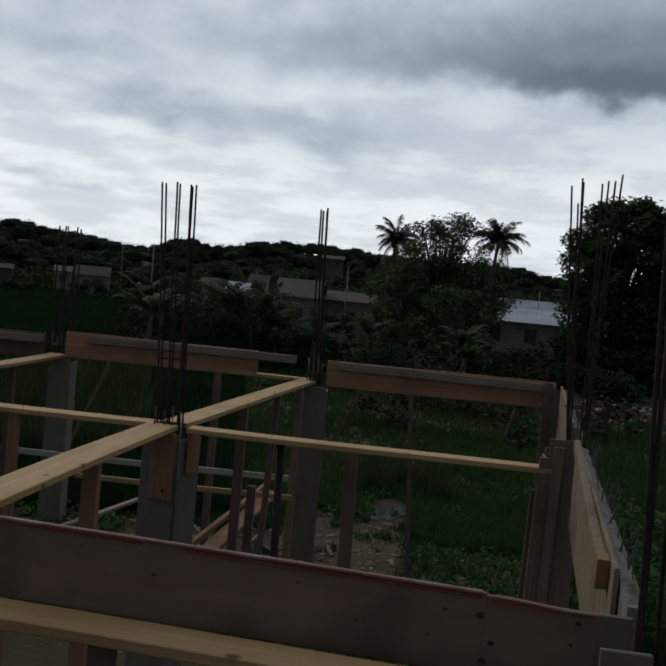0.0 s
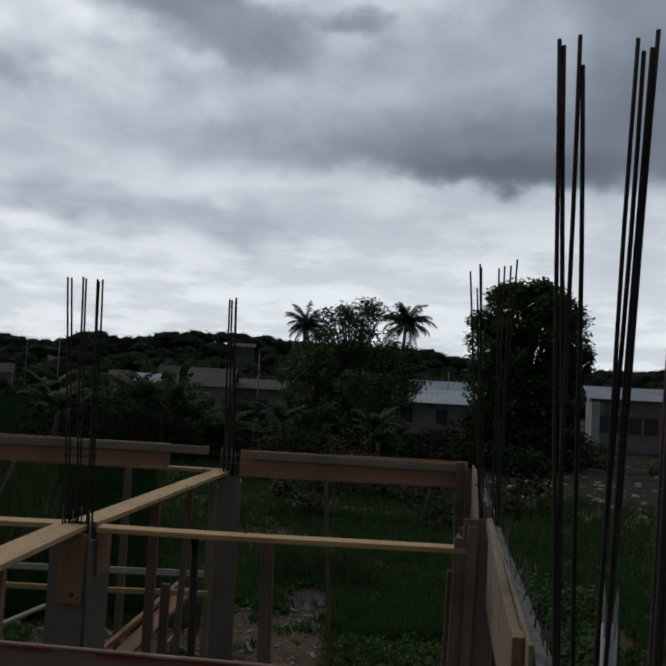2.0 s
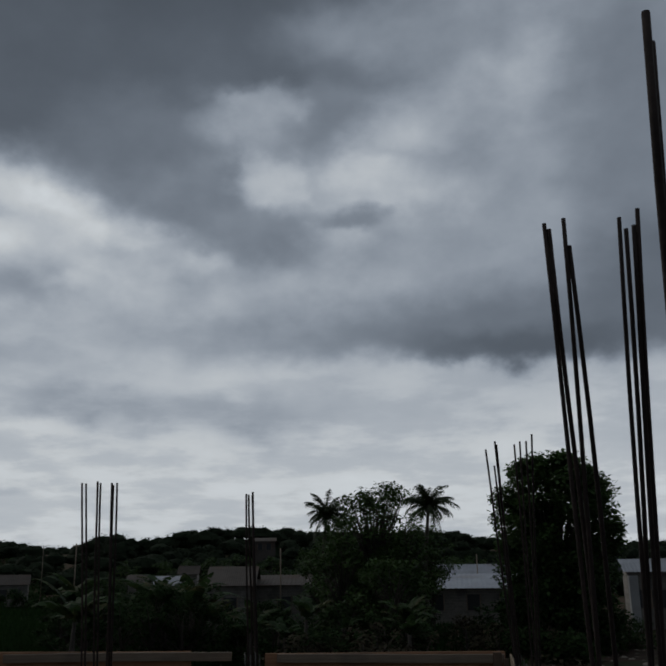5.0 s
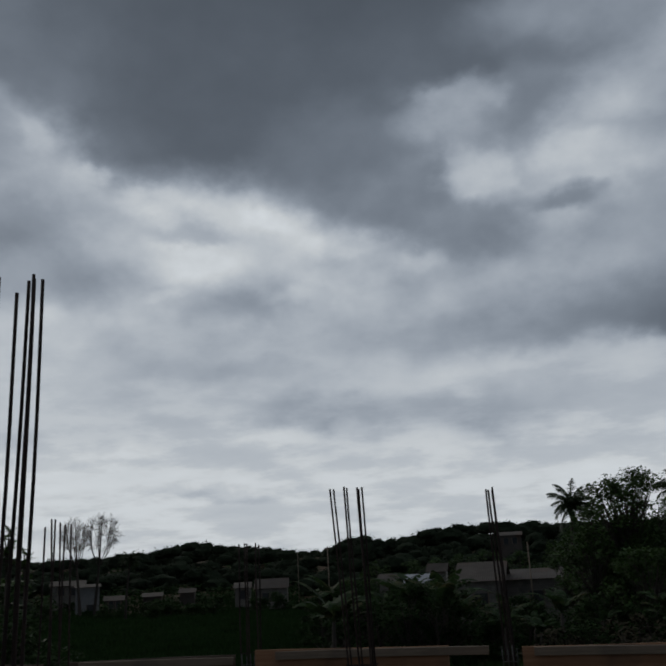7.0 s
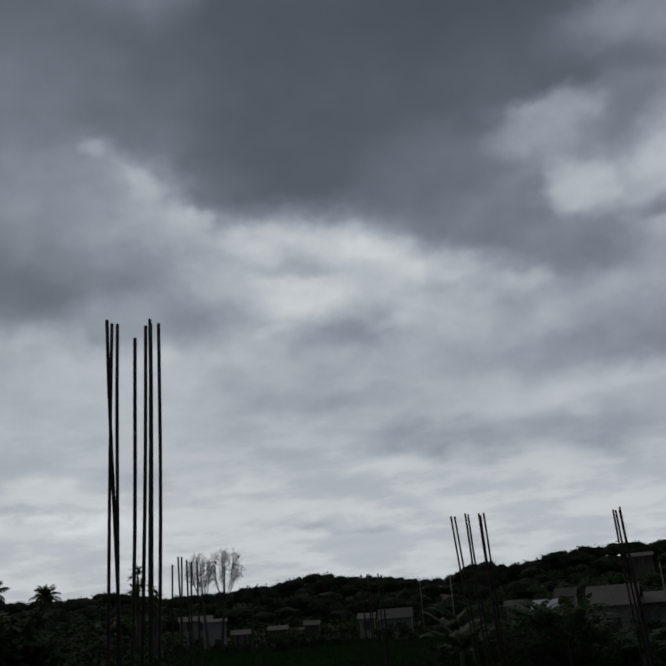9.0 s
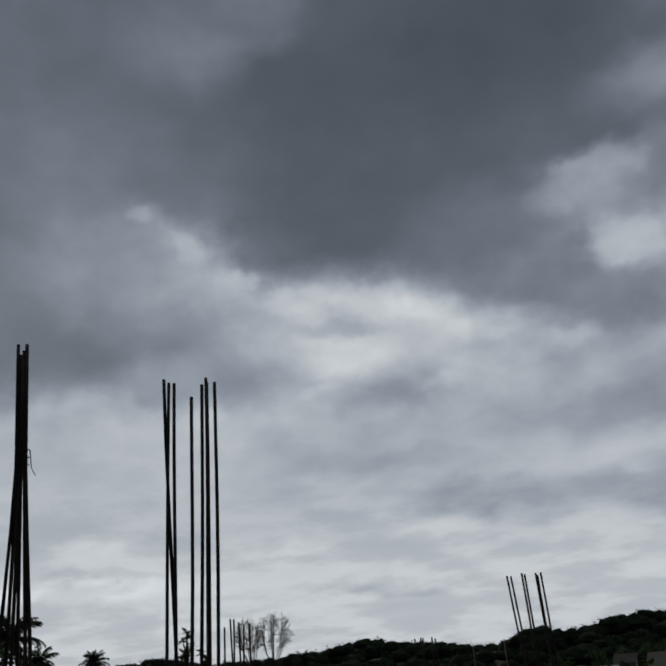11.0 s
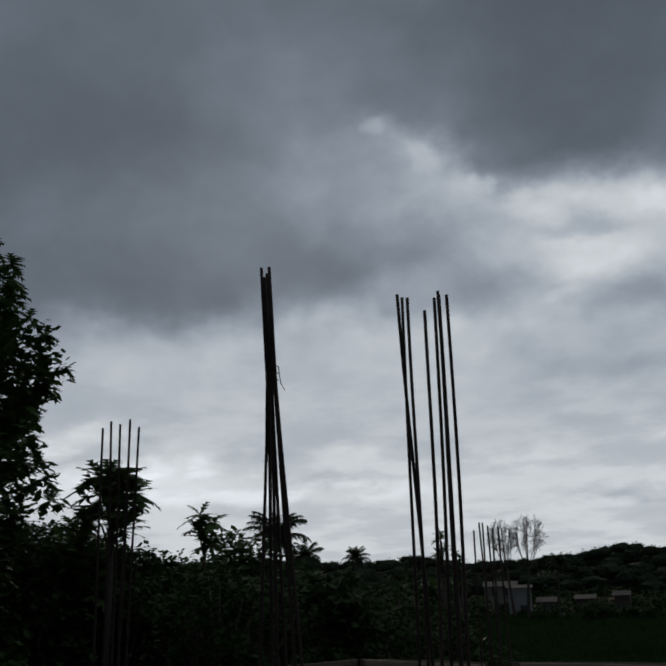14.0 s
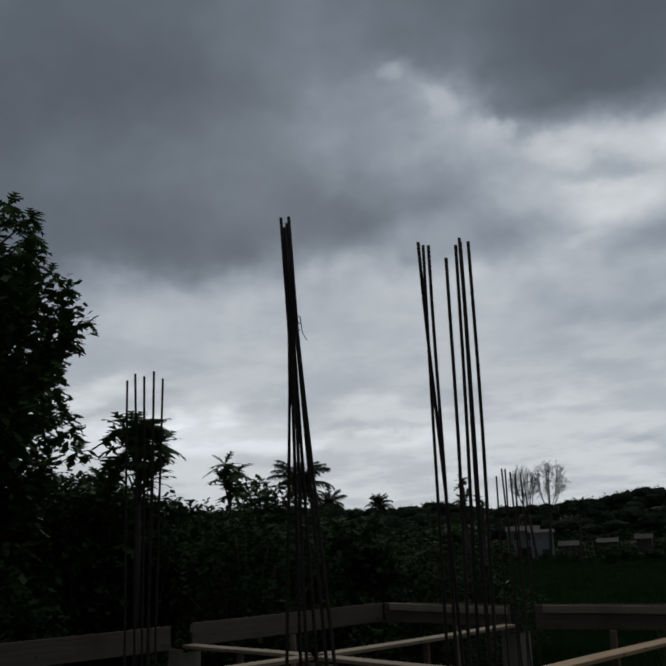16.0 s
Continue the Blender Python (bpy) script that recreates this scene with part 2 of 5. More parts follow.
# ---- materials ----
def material(name, dark, light, scale=3.0, stretch=(1, 1, 1), rough=0.8, metal=0.0, bump=0.3, fine=6.0, spot=None, spots=0.0, vary=0.25, through_light=0.0, island=False, spec=0.5, knots=None, courses=None):
    """Two colours mixed by a coarse and a fine noise, an optional stain colour, bump, and a shift of brightness from piece to piece."""
    mat = bpy.data.materials.new(name)
    mat.use_nodes = True
    nt = mat.node_tree
    N, L = nt.nodes, nt.links
    bsdf = N["Principled BSDF"]
    co = N.new("ShaderNodeTexCoord")
    mp = N.new("ShaderNodeMapping")
    mp.inputs["Scale"].default_value = stretch
    L.new(co.outputs["Object"], mp.inputs["Vector"])
    n1, n2 = N.new("ShaderNodeTexNoise"), N.new("ShaderNodeTexNoise")
    for n, s, d in ((n1, scale, 4), (n2, scale * fine, 6)):
        n.inputs["Scale"].default_value, n.inputs["Detail"].default_value = s, d
        L.new(mp.outputs[0], n.inputs["Vector"])
    add = N.new("ShaderNodeMath")
    add.operation = "MULTIPLY_ADD"
    L.new(n2.outputs[0], add.inputs[0])
    add.inputs[1].default_value = 0.6
    half = N.new("ShaderNodeMath")
    half.operation = "MULTIPLY_ADD"
    L.new(n1.outputs[0], half.inputs[0])
    half.inputs[1].default_value, half.inputs[2].default_value = 1.1, -0.35
    L.new(half.outputs[0], add.inputs[2])
    mix = N.new("ShaderNodeMix")
    mix.data_type, mix.clamp_factor = "RGBA", True
    L.new(add.outputs[0], mix.inputs[0])
    mix.inputs[6].default_value, mix.inputs[7].default_value = (*dark, 1), (*light, 1)
    col = mix.outputs[2]
    if spot:
        n3 = N.new("ShaderNodeTexNoise")
        n3.inputs["Scale"].default_value, n3.inputs["Detail"].default_value = scale * 0.7, 5
        L.new(co.outputs["Object"], n3.inputs["Vector"])
        rng = N.new("ShaderNodeMapRange")
        L.new(n3.outputs[0], rng.inputs[0])
        rng.inputs[1].default_value, rng.inputs[2].default_value, rng.inputs[4].default_value = 0.52, 0.66, spots
        mx = N.new("ShaderNodeMix")
        mx.data_type = "RGBA"
        L.new(rng.outputs[0], mx.inputs[0])
        L.new(col, mx.inputs[6])
        mx.inputs[7].default_value = (*spot, 1)
        col = mx.outputs[2]
    if knots:
        kp, kv = N.new("ShaderNodeMapping"), N.new("ShaderNodeTexVoronoi")
        kp.inputs["Scale"].default_value = (4.2, 6.5, 6.5)
        L.new(co.outputs["Object"], kp.inputs["Vector"])
        L.new(kp.outputs[0], kv.inputs["Vector"])
        kv.inputs["Scale"].default_value = 1.0
        kr = N.new("ShaderNodeMapRange")
        L.new(kv.outputs["Distance"], kr.inputs[0])
        kr.inputs[1].default_value, kr.inputs[2].default_value, kr.inputs[3].default_value, kr.inputs[4].default_value = 0.06, 0.14, 0.95, 0.0
        km = N.new("ShaderNodeMix")
        km.data_type = "RGBA"
        L.new(kr.outputs[0], km.inputs[0])
        L.new(col, km.inputs[6])
        km.inputs[7].default_value = (*knots, 1)
        col = km.outputs[2]
    if courses:
        # block joints, a little paler than the blocks
        br, bs, cm = N.new("ShaderNodeTexBrick"), N.new("ShaderNodeMapping"), N.new("ShaderNodeMix")
        bs.inputs["Rotation"].default_value = (radians(90), 0, 0)
        L.new(co.outputs["Object"], bs.inputs["Vector"])
        L.new(bs.outputs[0], br.inputs["Vector"])
        br.inputs["Scale"].default_value, br.inputs["Mortar Size"].default_value = 1.0, 0.012
        br.inputs["Brick Width"].default_value, br.inputs["Row Height"].default_value = 0.4, 0.2
        br.inputs["Color1"].default_value, br.inputs["Color2"].default_value, br.inputs["Mortar"].default_value = (0.85, 0.85, 0.85, 1), (1.1, 1.1, 1.1, 1), (*courses, 1)
        cm.data_type, cm.blend_type = "RGBA", "MULTIPLY"
        cm.inputs[0].default_value = 1.0
        L.new(col, cm.inputs[6])
        L.new(br.outputs[0], cm.inputs[7])
        col = cm.outputs[2]
    if vary:
        rnd = N.new("ShaderNodeNewGeometry").outputs["Random Per Island"] if island else N.new("ShaderNodeObjectInfo").outputs["Random"]
        rg = N.new("ShaderNodeMapRange")
        L.new(rnd, rg.inputs[0])
        rg.inputs[3].default_value, rg.inputs[4].default_value = 1 - vary, 1 + vary
        hv = N.new("ShaderNodeHueSaturation")
        L.new(rg.outputs[0], hv.inputs["Value"])
        L.new(col, hv.inputs["Color"])
        col = hv.outputs[0]
    L.new(col, bsdf.inputs["Base Color"])
    bsdf.inputs["Roughness"].default_value, bsdf.inputs["Metallic"].default_value = rough, metal
    bsdf.inputs["Specular IOR Level"].default_value = spec
    if bump:
        b = N.new("ShaderNodeBump")
        b.inputs["Strength"].default_value, b.inputs["Distance"].default_value = bump, 0.01
        L.new(add.outputs[0], b.inputs["Height"])
        L.new(b.outputs[0], bsdf.inputs["Normal"])
    if through_light:
        tr, ms = N.new("ShaderNodeBsdfTranslucent"), N.new("ShaderNodeMixShader")
        L.new(col, tr.inputs["Color"])
        ms.inputs[0].default_value = through_light
        L.new(bsdf.outputs[0], ms.inputs[1])
        L.new(tr.outputs[0], ms.inputs[2])
        L.new(ms.outputs[0], N["Material Output"].inputs[0])
    return mat


GRAIN = (0.6, 14, 14)
PINE = material("new_pine", (0.25, 0.145, 0.062), (0.50, 0.345, 0.17), 2.0, GRAIN, 0.75, bump=0.3, spot=(0.27, 0.15, 0.065), spots=0.45, vary=0.12, knots=(0.10, 0.05, 0.025), spec=0.25)
BOARD = material("form_board", (0.19, 0.095, 0.05), (0.36, 0.205, 0.12), 2.0, GRAIN, 0.8, bump=0.3, spot=(0.13, 0.085, 0.06), spots=0.6, vary=0.18, knots=(0.08, 0.04, 0.025), spec=0.2)
GREYWOOD = material("weathered_wood", (0.15, 0.115, 0.085), (0.30, 0.24, 0.18), 2.5, GRAIN, 0.85, bump=0.4, spot=(0.10, 0.085, 0.07), spots=0.4, vary=0.2, spec=0.2)
STUDWOOD = material("upright_wood", (0.10, 0.068, 0.047), (0.22, 0.158, 0.112), 2.5, (14, 14, 0.6), 0.85, bump=0.4, spot=(0.07, 0.05, 0.04), spots=0.5, vary=0.25, spec=0.2)
PATCHWOOD = material("patch_wood", (0.16, 0.085, 0.045), (0.30, 0.175, 0.10), 2.0, (12, 12, 0.6), 0.8, bump=0.3, spot=(0.10, 0.06, 0.04), spots=0.5, vary=0.1, spec=0.2)
DARKWOOD = material("dark_stick", (0.06, 0.035, 0.025), (0.14, 0.085, 0.055), 3.0, (3, 3, 0.5), 0.85, vary=0.25)
PLY = material("film_plywood", (0.125, 0.080, 0.056), (0.235, 0.160, 0.115), 2.2, (0.5, 1, 1.2), 0.7, bump=0.12, spot=(0.078, 0.053, 0.036), spots=0.8, vary=0.08, spec=0.2)
REDEDGE = material("red_edge", (0.12, 0.045, 0.030), (0.21, 0.120, 0.080), 5.0, (0.4, 1, 1), 0.8, spot=(0.24, 0.20, 0.18), spots=0.8, vary=0.1)
REDPAINT = material("faded_red_paint", (0.16, 0.035, 0.025), (0.26, 0.085, 0.06), 9.0, (0.5, 1, 1), 0.8, bump=0.1, spot=(0.15, 0.10, 0.07), spots=0.9, vary=0.1, spec=0.15)
# darker copy of BOARD; the far-left boards' dimness is put into its colour
DIMBOARD = material("dimmed_form_board", (0.0600, 0.0450, 0.0338), (0.1237, 0.0960, 0.0735), 2.0, GRAIN, 0.85, bump=0.35, spot=(0.06, 0.048, 0.04), spots=0.6, vary=0.18, knots=(0.05, 0.035, 0.025), spec=0.15)
# PINE again but darker, so planks out left look less brightly lit
DIMPINE = material("dimmed_pine", (0.15, 0.105, 0.06), (0.31, 0.24, 0.15), 2.0, GRAIN, 0.8, bump=0.3, spot=(0.16, 0.11, 0.065), spots=0.45, vary=0.12, knots=(0.08, 0.05, 0.03), spec=0.2)
GREYPLY = material("grey_plywood", (0.100, 0.089, 0.070), (0.195, 0.176, 0.142), 2.0, (2, 2, 0.6), 0.8, spot=(0.10, 0.08, 0.06), spots=0.6, vary=0.15, spec=0.15)
PALEPLY = material("pale_plywood", (0.085, 0.063, 0.044), (0.270, 0.212, 0.146), 3.0, (8, 8, 0.8), 0.85, bump=0.6, spot=(0.10, 0.075, 0.055), spots=0.8, vary=0.1, spec=0.15)
PALEBOARD = material("pale_board", (0.26, 0.24, 0.20), (0.46, 0.43, 0.38), 2.0, GRAIN, 0.8, bump=0.3, spot=(0.18, 0.16, 0.13), spots=0.4, vary=0.1, spec=0.2)
CONCRETE = material("rough_concrete", (0.12, 0.112, 0.10), (0.27, 0.25, 0.22), 9.0, (1, 1, 1), 0.95, bump=0.9, spot=(0.08, 0.075, 0.068), spots=0.6, spec=0.1)
STEEL = material("rusty_steel", (0.0153, 0.0119, 0.0110), (0.0442, 0.0306, 0.0263), 14.0, (1, 1, 1), 0.8, 0.0, 0.4, spec=0.15)
WIRE = material("tie_wire", (0.05, 0.05, 0.048), (0.12, 0.12, 0.115), 14.0, (1, 1, 1), 0.6, 0.3, 0.0, spec=0.3)
PVC = material("grey_pipe", (0.15, 0.15, 0.138), (0.30, 0.30, 0.28), 4.0, (6, 6, 0.8), 0.6, bump=0.2, spot=(0.07, 0.065, 0.06), spots=0.6, spec=0.2)
BARK = material("bark", (0.025, 0.02, 0.016), (0.065, 0.052, 0.04), 5.0, (4, 4, 1), 0.95, bump=0.8)
PALEBARK = material("pale_bark", (0.04, 0.033, 0.027), (0.10, 0.085, 0.07), 5.0, (4, 4, 1), 0.95, bump=0.8)
LEAF = material("tree_leaf", (0.0175, 0.0375, 0.0112), (0.0600, 0.1038, 0.0275), 1.2, (1, 1, 1), 0.6, bump=0, vary=0.3, through_light=0.2, island=True, spec=0.08)
SHRUBLEAF = material("shrub_leaf", (0.0130, 0.0272, 0.0097), (0.0348, 0.0631, 0.0207), 1.2, (1, 1, 1), 0.75, bump=0, vary=0.2, through_light=0.2, island=True, spec=0.03)
MANGOLEAF = material("glossy_leaf", (0.0260, 0.0533, 0.0182), (0.0806, 0.1352, 0.0429), 1.2, (1, 1, 1), 0.6, bump=0, vary=0.35, through_light=0.3, island=True, spec=0.1)
FARLEAF = material("far_leaf", (0.0146, 0.0217, 0.0129), (0.0307, 0.0419, 0.0250), 0.15, (1, 1, 1), 0.9, bump=0, vary=0.08, through_light=0.1, island=True, spec=0.02)
PALMLEAF = material("palm_leaf", (0.012, 0.021, 0.008), (0.032, 0.050, 0.018), 1.2, (1, 1, 1), 0.55, bump=0, vary=0.35, through_light=0.2, island=True, spec=0.12)
BANANALEAF = material("banana_leaf", (0.0132, 0.0288, 0.0108), (0.0408, 0.0684, 0.0240), 1.5, (1, 1, 1), 0.7, bump=0.1, vary=0.4, through_light=0.3, island=True, spot=(0.12, 0.09, 0.045), spots=0.5, spec=0.1)
DRYLEAF = material("dry_brush", (0.021, 0.019, 0.011), (0.053, 0.045, 0.027), 1.5, (1, 1, 1), 0.9, bump=0, vary=0.35, island=True, spec=0.05)
GRASS = material("grass_blade", (0.022, 0.048, 0.014), (0.054, 0.100, 0.032), 0.25, (1, 1, 1), 0.8, bump=0, vary=0.2, through_light=0.3, island=True, spec=0.04)
FIELDGRASS = material("field_grass", (0.010, 0.026, 0.008), (0.024, 0.052, 0.015), 0.25, (1, 1, 1), 0.85, bump=0, vary=0.2, through_light=0.2, island=True, spec=0.03)
REED = material("dry_reed", (0.024, 0.040, 0.014), (0.060, 0.076, 0.032), 0.25, (1, 1, 1), 0.8, bump=0, vary=0.35, through_light=0.25, island=True, spec=0.1)
WEED = material("weed_leaf", (0.020, 0.055, 0.014), (0.055, 0.122, 0.030), 1.5, (1, 1, 1), 0.7, bump=0, vary=0.3, through_light=0.25, island=True, spec=0.06)
SOIL = material("wet_soil", (0.038, 0.027, 0.019), (0.105, 0.074, 0.050), 0.6, (1, 1, 1), 0.9, bump=0.8, fine=14, spot=(0.020, 0.036, 0.012), spots=0.9, spec=0.04)
WATER = material("puddle_water", (0.02, 0.02, 0.018), (0.03, 0.03, 0.028), 9.0, (1, 1, 1), 0.32, bump=0.3, spec=0.12)
BLOCK = material("block_wall", (0.150, 0.138, 0.122), (0.270, 0.250, 0.222), 0.8, (1, 1, 1), 0.95, bump=0.4, spot=(0.07, 0.07, 0.065), spots=0.6, spec=0.1, courses=(1.3, 1.3, 1.28))
WHITEWALL = material("white_wall", (0.20, 0.20, 0.195), (0.36, 0.36, 0.35), 0.5, (1, 1, 1), 0.9, spot=(0.14, 0.135, 0.13), spots=0.6, spec=0.08)
ZINC = material("zinc_roof", (0.16, 0.17, 0.19), (0.30, 0.32, 0.35), 0.5, (1, 1, 1), 0.6, 0.2, 0.1, spot=(0.14, 0.11, 0.09), spots=0.4, spec=0.25)
OLDROOF = material("old_roof", (0.05, 0.043, 0.038), (0.11, 0.095, 0.083), 0.6, (1, 1, 1), 0.85, 0.0, 0.2, spot=(0.09, 0.05, 0.035), spots=0.5, spec=0.08)
DARKHOLE = material("dark_window", (0.012, 0.012, 0.013), (0.03, 0.03, 0.032), 2.0, (1, 1, 1), 0.35, bump=0)
KNOT = material("wood_knot", (0.022, 0.015, 0.010), (0.085, 0.055, 0.036), 60.0, (1, 1, 1), 0.95, bump=0.2, spec=0.05)
STONE = material("pale_stone", (0.10, 0.088, 0.07), (0.26, 0.235, 0.195), 5.0, (1, 1, 1), 0.9, bump=0.6, island=True, vary=0.5, spec=0.1)
MUD = material("red_mud", (0.0204, 0.0132, 0.0096), (0.0468, 0.0312, 0.0222), 0.5, (1, 1, 1), 0.9, bump=0.8, fine=14, spot=(0.016, 0.026, 0.010), spots=0.9, spec=0.05)


# ---- building blocks ----
def part(name, bm, mat, parent=None, label="", smooth=False):
    me = bpy.data.meshes.new(name)
    bm.to_mesh(me)
    bm.free()
    if smooth:
        for p in me.polygons:
            p.use_smooth = True
    me.materials.append(mat)
    ob = new(name, me)
    if parent:
        ob.parent = parent
    if label:
        ob["label"] = label
    return ob


def raw(name, verts, faces, mat, parent=None, label=""):
    me = bpy.data.meshes.new(name)
    me.from_pydata(verts, [], faces)
    me.materials.append(mat)
    ob = new(name, me)
    if parent:
        ob.parent = parent
    if label:
        ob["label"] = label
    return ob


def thing(name, label, category, at=(0, 0, 0), group="", kind=""):
    ob = new(name)
    ob.empty_display_size = 0.1
    ob.location = at
    return tagged(ob, label, category, group, kind)


def box(bm, size, m=Matrix(), bevel=0.003):
    """A box of that size round the origin of m, its edges rounded."""
    got = bmesh.ops.create_cube(bm, size=1.0)
    vs = got["verts"]
    for v in vs:
        v.co = Vector((v.co.x * size[0], v.co.y * size[1], v.co.z * size[2]))
    if bevel:
        es = list({e for v in vs for e in v.link_edges})
        got = bmesh.ops.bevel(bm, geom=es, offset=min(bevel, min(size) * 0.3), segments=1, affect="EDGES")
        vs = list({v for f in got["faces"] for v in f.verts} | {v for v in vs if v.is_valid})
    bmesh.ops.transform(bm, matrix=m, verts=vs)
    return bm


def board(name, p, q, wide, thick, mat, parent=None, label="", roll=0.0, steps=8, bow=0.004, seed=0):
    """A sawn board from p to q: wide across, thick up, bowed a little, with eased edges. roll turns it about its length. Its own x runs along it."""
    p, q = Vector(p), Vector(q)
    long = (q - p).length
    bm = bmesh.new()
    rnd = random.Random(seed or hash(name) % 997)
    ring = []
    e = min(0.004, thick * 0.25)
    prof = [(-wide / 2 + e, -thick / 2), (wide / 2 - e, -thick / 2), (wide / 2, -thick / 2 + e), (wide / 2, thick / 2 - e), (wide / 2 - e, thick / 2), (-wide / 2 + e, thick / 2), (-wide / 2, thick / 2 - e), (-wide / 2, -thick / 2 + e)]
    ph, ph2 = rnd.uniform(0, 6), rnd.uniform(0, 6)
    for i in range(steps + 1):
        s = i / steps
        dy, dz = bow * math.sin(ph + 4 * s), bow * math.sin(ph2 + 5 * s)
        ring.append([bm.verts.new((s * long + (rnd.uniform(-0.006, 0.006) if i in (0, steps) else 0), y + dy, z + dz)) for y, z in prof])
    for a, b in zip(ring, ring[1:]):
        for k in range(8):
            bm.faces.new((a[k], b[k], b[(k + 1) % 8], a[(k + 1) % 8]))
    bm.faces.new(ring[0])
    bm.faces.new(ring[-1][::-1])
    bmesh.ops.recalc_face_normals(bm, faces=bm.faces)
    ob = part(name, bm, mat, parent, label)
    d = (q - p).normalized()
    side = Vector((0, 0, 1)).cross(d) if abs(d.z) < 0.95 else Vector((0, 1, 0))
    side.normalize()
    up = d.cross(side)
    rot = Matrix((d, side, up)).transposed().to_4x4()
    ob.matrix_basis = Matrix.Translation(p) @ rot @ pose(0, 0, 0, roll, 0, 0)
    if parent:
        ob.matrix_basis = Matrix.Translation(-parent.location) @ ob.matrix_basis
    return ob


def tube(bm, pts, radii, sides=6):
    """A tapered tube through the points, with closed ends."""
    pts = [Vector(p) for p in pts]
    rings = []
    for i, p in enumerate(pts):
        d = (pts[min(i + 1, len(pts) - 1)] - pts[max(i - 1, 0)]).normalized()
        a = d.orthogonal().normalized()
        b = d.cross(a)
        rings.append([bm.verts.new(p + radii[i] * (math.cos(k * math.tau / sides) * a + math.sin(k * math.tau / sides) * b)) for k in range(sides)])
    for r0, r1 in zip(rings, rings[1:]):
        # match the nearest corner, so that no ring is twisted
        s = min(range(sides), key=lambda k: (r1[k].co - r0[0].co).length)
        r1[:] = r1[s:] + r1[:s]
        for k in range(sides):
            bm.faces.new((r0[k], r0[(k + 1) % sides], r1[(k + 1) % sides], r1[k]))
    bm.faces.new(rings[0][::-1])
    bm.faces.new(rings[-1])
    return bm


# ---- ground ----
def ground_height(x, y):
    d = math.hypot(x, y)
    h = 0.0
    if d > 110:
        s = min((d - 110) / 150, 1.0)
        h = 11.0 * s * s * (3 - 2 * s)
    near = min(d / 12, 1.0)
    return h + near * 0.10 * noise.noise((x * 0.25, y * 0.25, 0.3)) + near * 0.05 * noise.noise((x, y, 2.1))


def make_ground():
    radii = [0, 0.6, 1.2, 1.8, 2.4] + [3 * 1.065 ** k for k in range(104)] + [2400, 4200]
    n = 160
    vs, fs = [], []
    for r in radii:
        for k in range(n):
            a = math.tau * k / n
            x, y = r * math.sin(a), r * math.cos(a) + 5
            vs.append((x, y, ground_height(x, y)))
    for i in range(len(radii) - 1):
        for k in range(n):
            fs.append((i * n + k, i * n + (k + 1) % n, (i + 1) * n + (k + 1) % n, (i + 1) * n + k))
    ob = raw("ground", vs, [f[::-1] for f in fs], SOIL)
    return tagged(ob, "muddy uneven ground with patches of green weeds", "ground", kind="structure")


make_ground()

# ---- the unfinished building: columns, bars, form boards ----
SOFFIT = 2.30
NEAR_Y, MID_Y = 2.45, 6.42
COLS = {"A": (-2.16, 6.46), "B": (-1.66, 10.86), "D": (-5.14, 11.15), "F": (-4.93, 6.36), "G": (-7.68, 6.40), "K": (-7.74, 10.25), "L": (-10.16, 6.42)}


def rebar_cage(at, z0, bars, label, ties=(), r=0.009, knot=None, pinch=None):
    """Bars at places in the world, each (bottom x, bottom y, top x, top y, top z), with stirrups at the heights in ties."""
    cage = thing("rebar_cage", label, "rebar", (at[0], at[1], z0), group="column starter bars")
    for i, (bx, by, tx, ty, tz) in enumerate(bars):
        h = tz - z0
        bm = bmesh.new()
        wob = random.Random(i + int(at[0] * 100))
        p1, p2 = wob.uniform(0, 6), wob.uniform(0, 6)
        pts = []
        for k in range(10):
            s = k / 9
            bend = 0.006 * math.sin(math.pi * s)
            if pinch:
                # the bars are drawn together at the height of a tie
                sp, gx, gy = (pinch[2] - z0) / h, pinch[0] + 0.15 * (bx - pinch[0] - 0.07), pinch[1]
                ux, uy = (bx + (gx - bx) * s / sp, by + (gy - by) * s / sp) if s < sp else (gx + (tx - gx) * (s - sp) / (1 - sp), gy + (ty - gy) * (s - sp) / (1 - sp))
                pts.append((ux - at[0], uy - at[1], h * s))
                continue
            pts.append((bx - at[0] + (tx - bx) * s + bend * math.sin(p1 + 5 * s), by - at[1] + (ty - by) * s + bend * math.sin(p2 + 4 * s), h * s))
        tube(bm, pts, [r * wob.uniform(0.95, 1.05)] * 10, 7)
        part("bar", bm, STEEL, cage, smooth=True)
    for tz in ties:
        bm = bmesh.new()
        c = [(b[0] - at[0] + (b[2] - b[0]) * tz / (b[4] - z0), b[1] - at[1] + (b[3] - b[1]) * tz / (b[4] - z0)) for b in bars]
        x0, x1, y0, y1 = min(p[0] for p in c) - 0.012, max(p[0] for p in c) + 0.012, min(p[1] for p in c) - 0.012, max(p[1] for p in c) + 0.012
        loop = [(x0, y0, tz), (x1, y0, tz), (x1, y1, tz + 0.01), (x0, y1, tz), (x0, y0, tz + 0.008)]
        tube(bm, loop, [0.004] * 5, 5)
        part("stirrup", bm, STEEL, cage)
    if knot:
        bm = bmesh.new()
        x, y, z = knot[0] - at[0], knot[1] - at[1], knot[2] - z0
        ring = [(x + 0.040 * math.cos(a * 0.7), y + 0.026 * math.sin(a * 0.7), z + 0.004 * a) for a in range(20)]
        tube(bm, ring + [(x + 0.065, y, z - 0.02), (x + 0.085, y + 0.01, z - 0.06)], [0.003] * 20 + [0.002, 0.0015], 4)
        part("tie_wire", bm, STEEL, cage)
    return cage


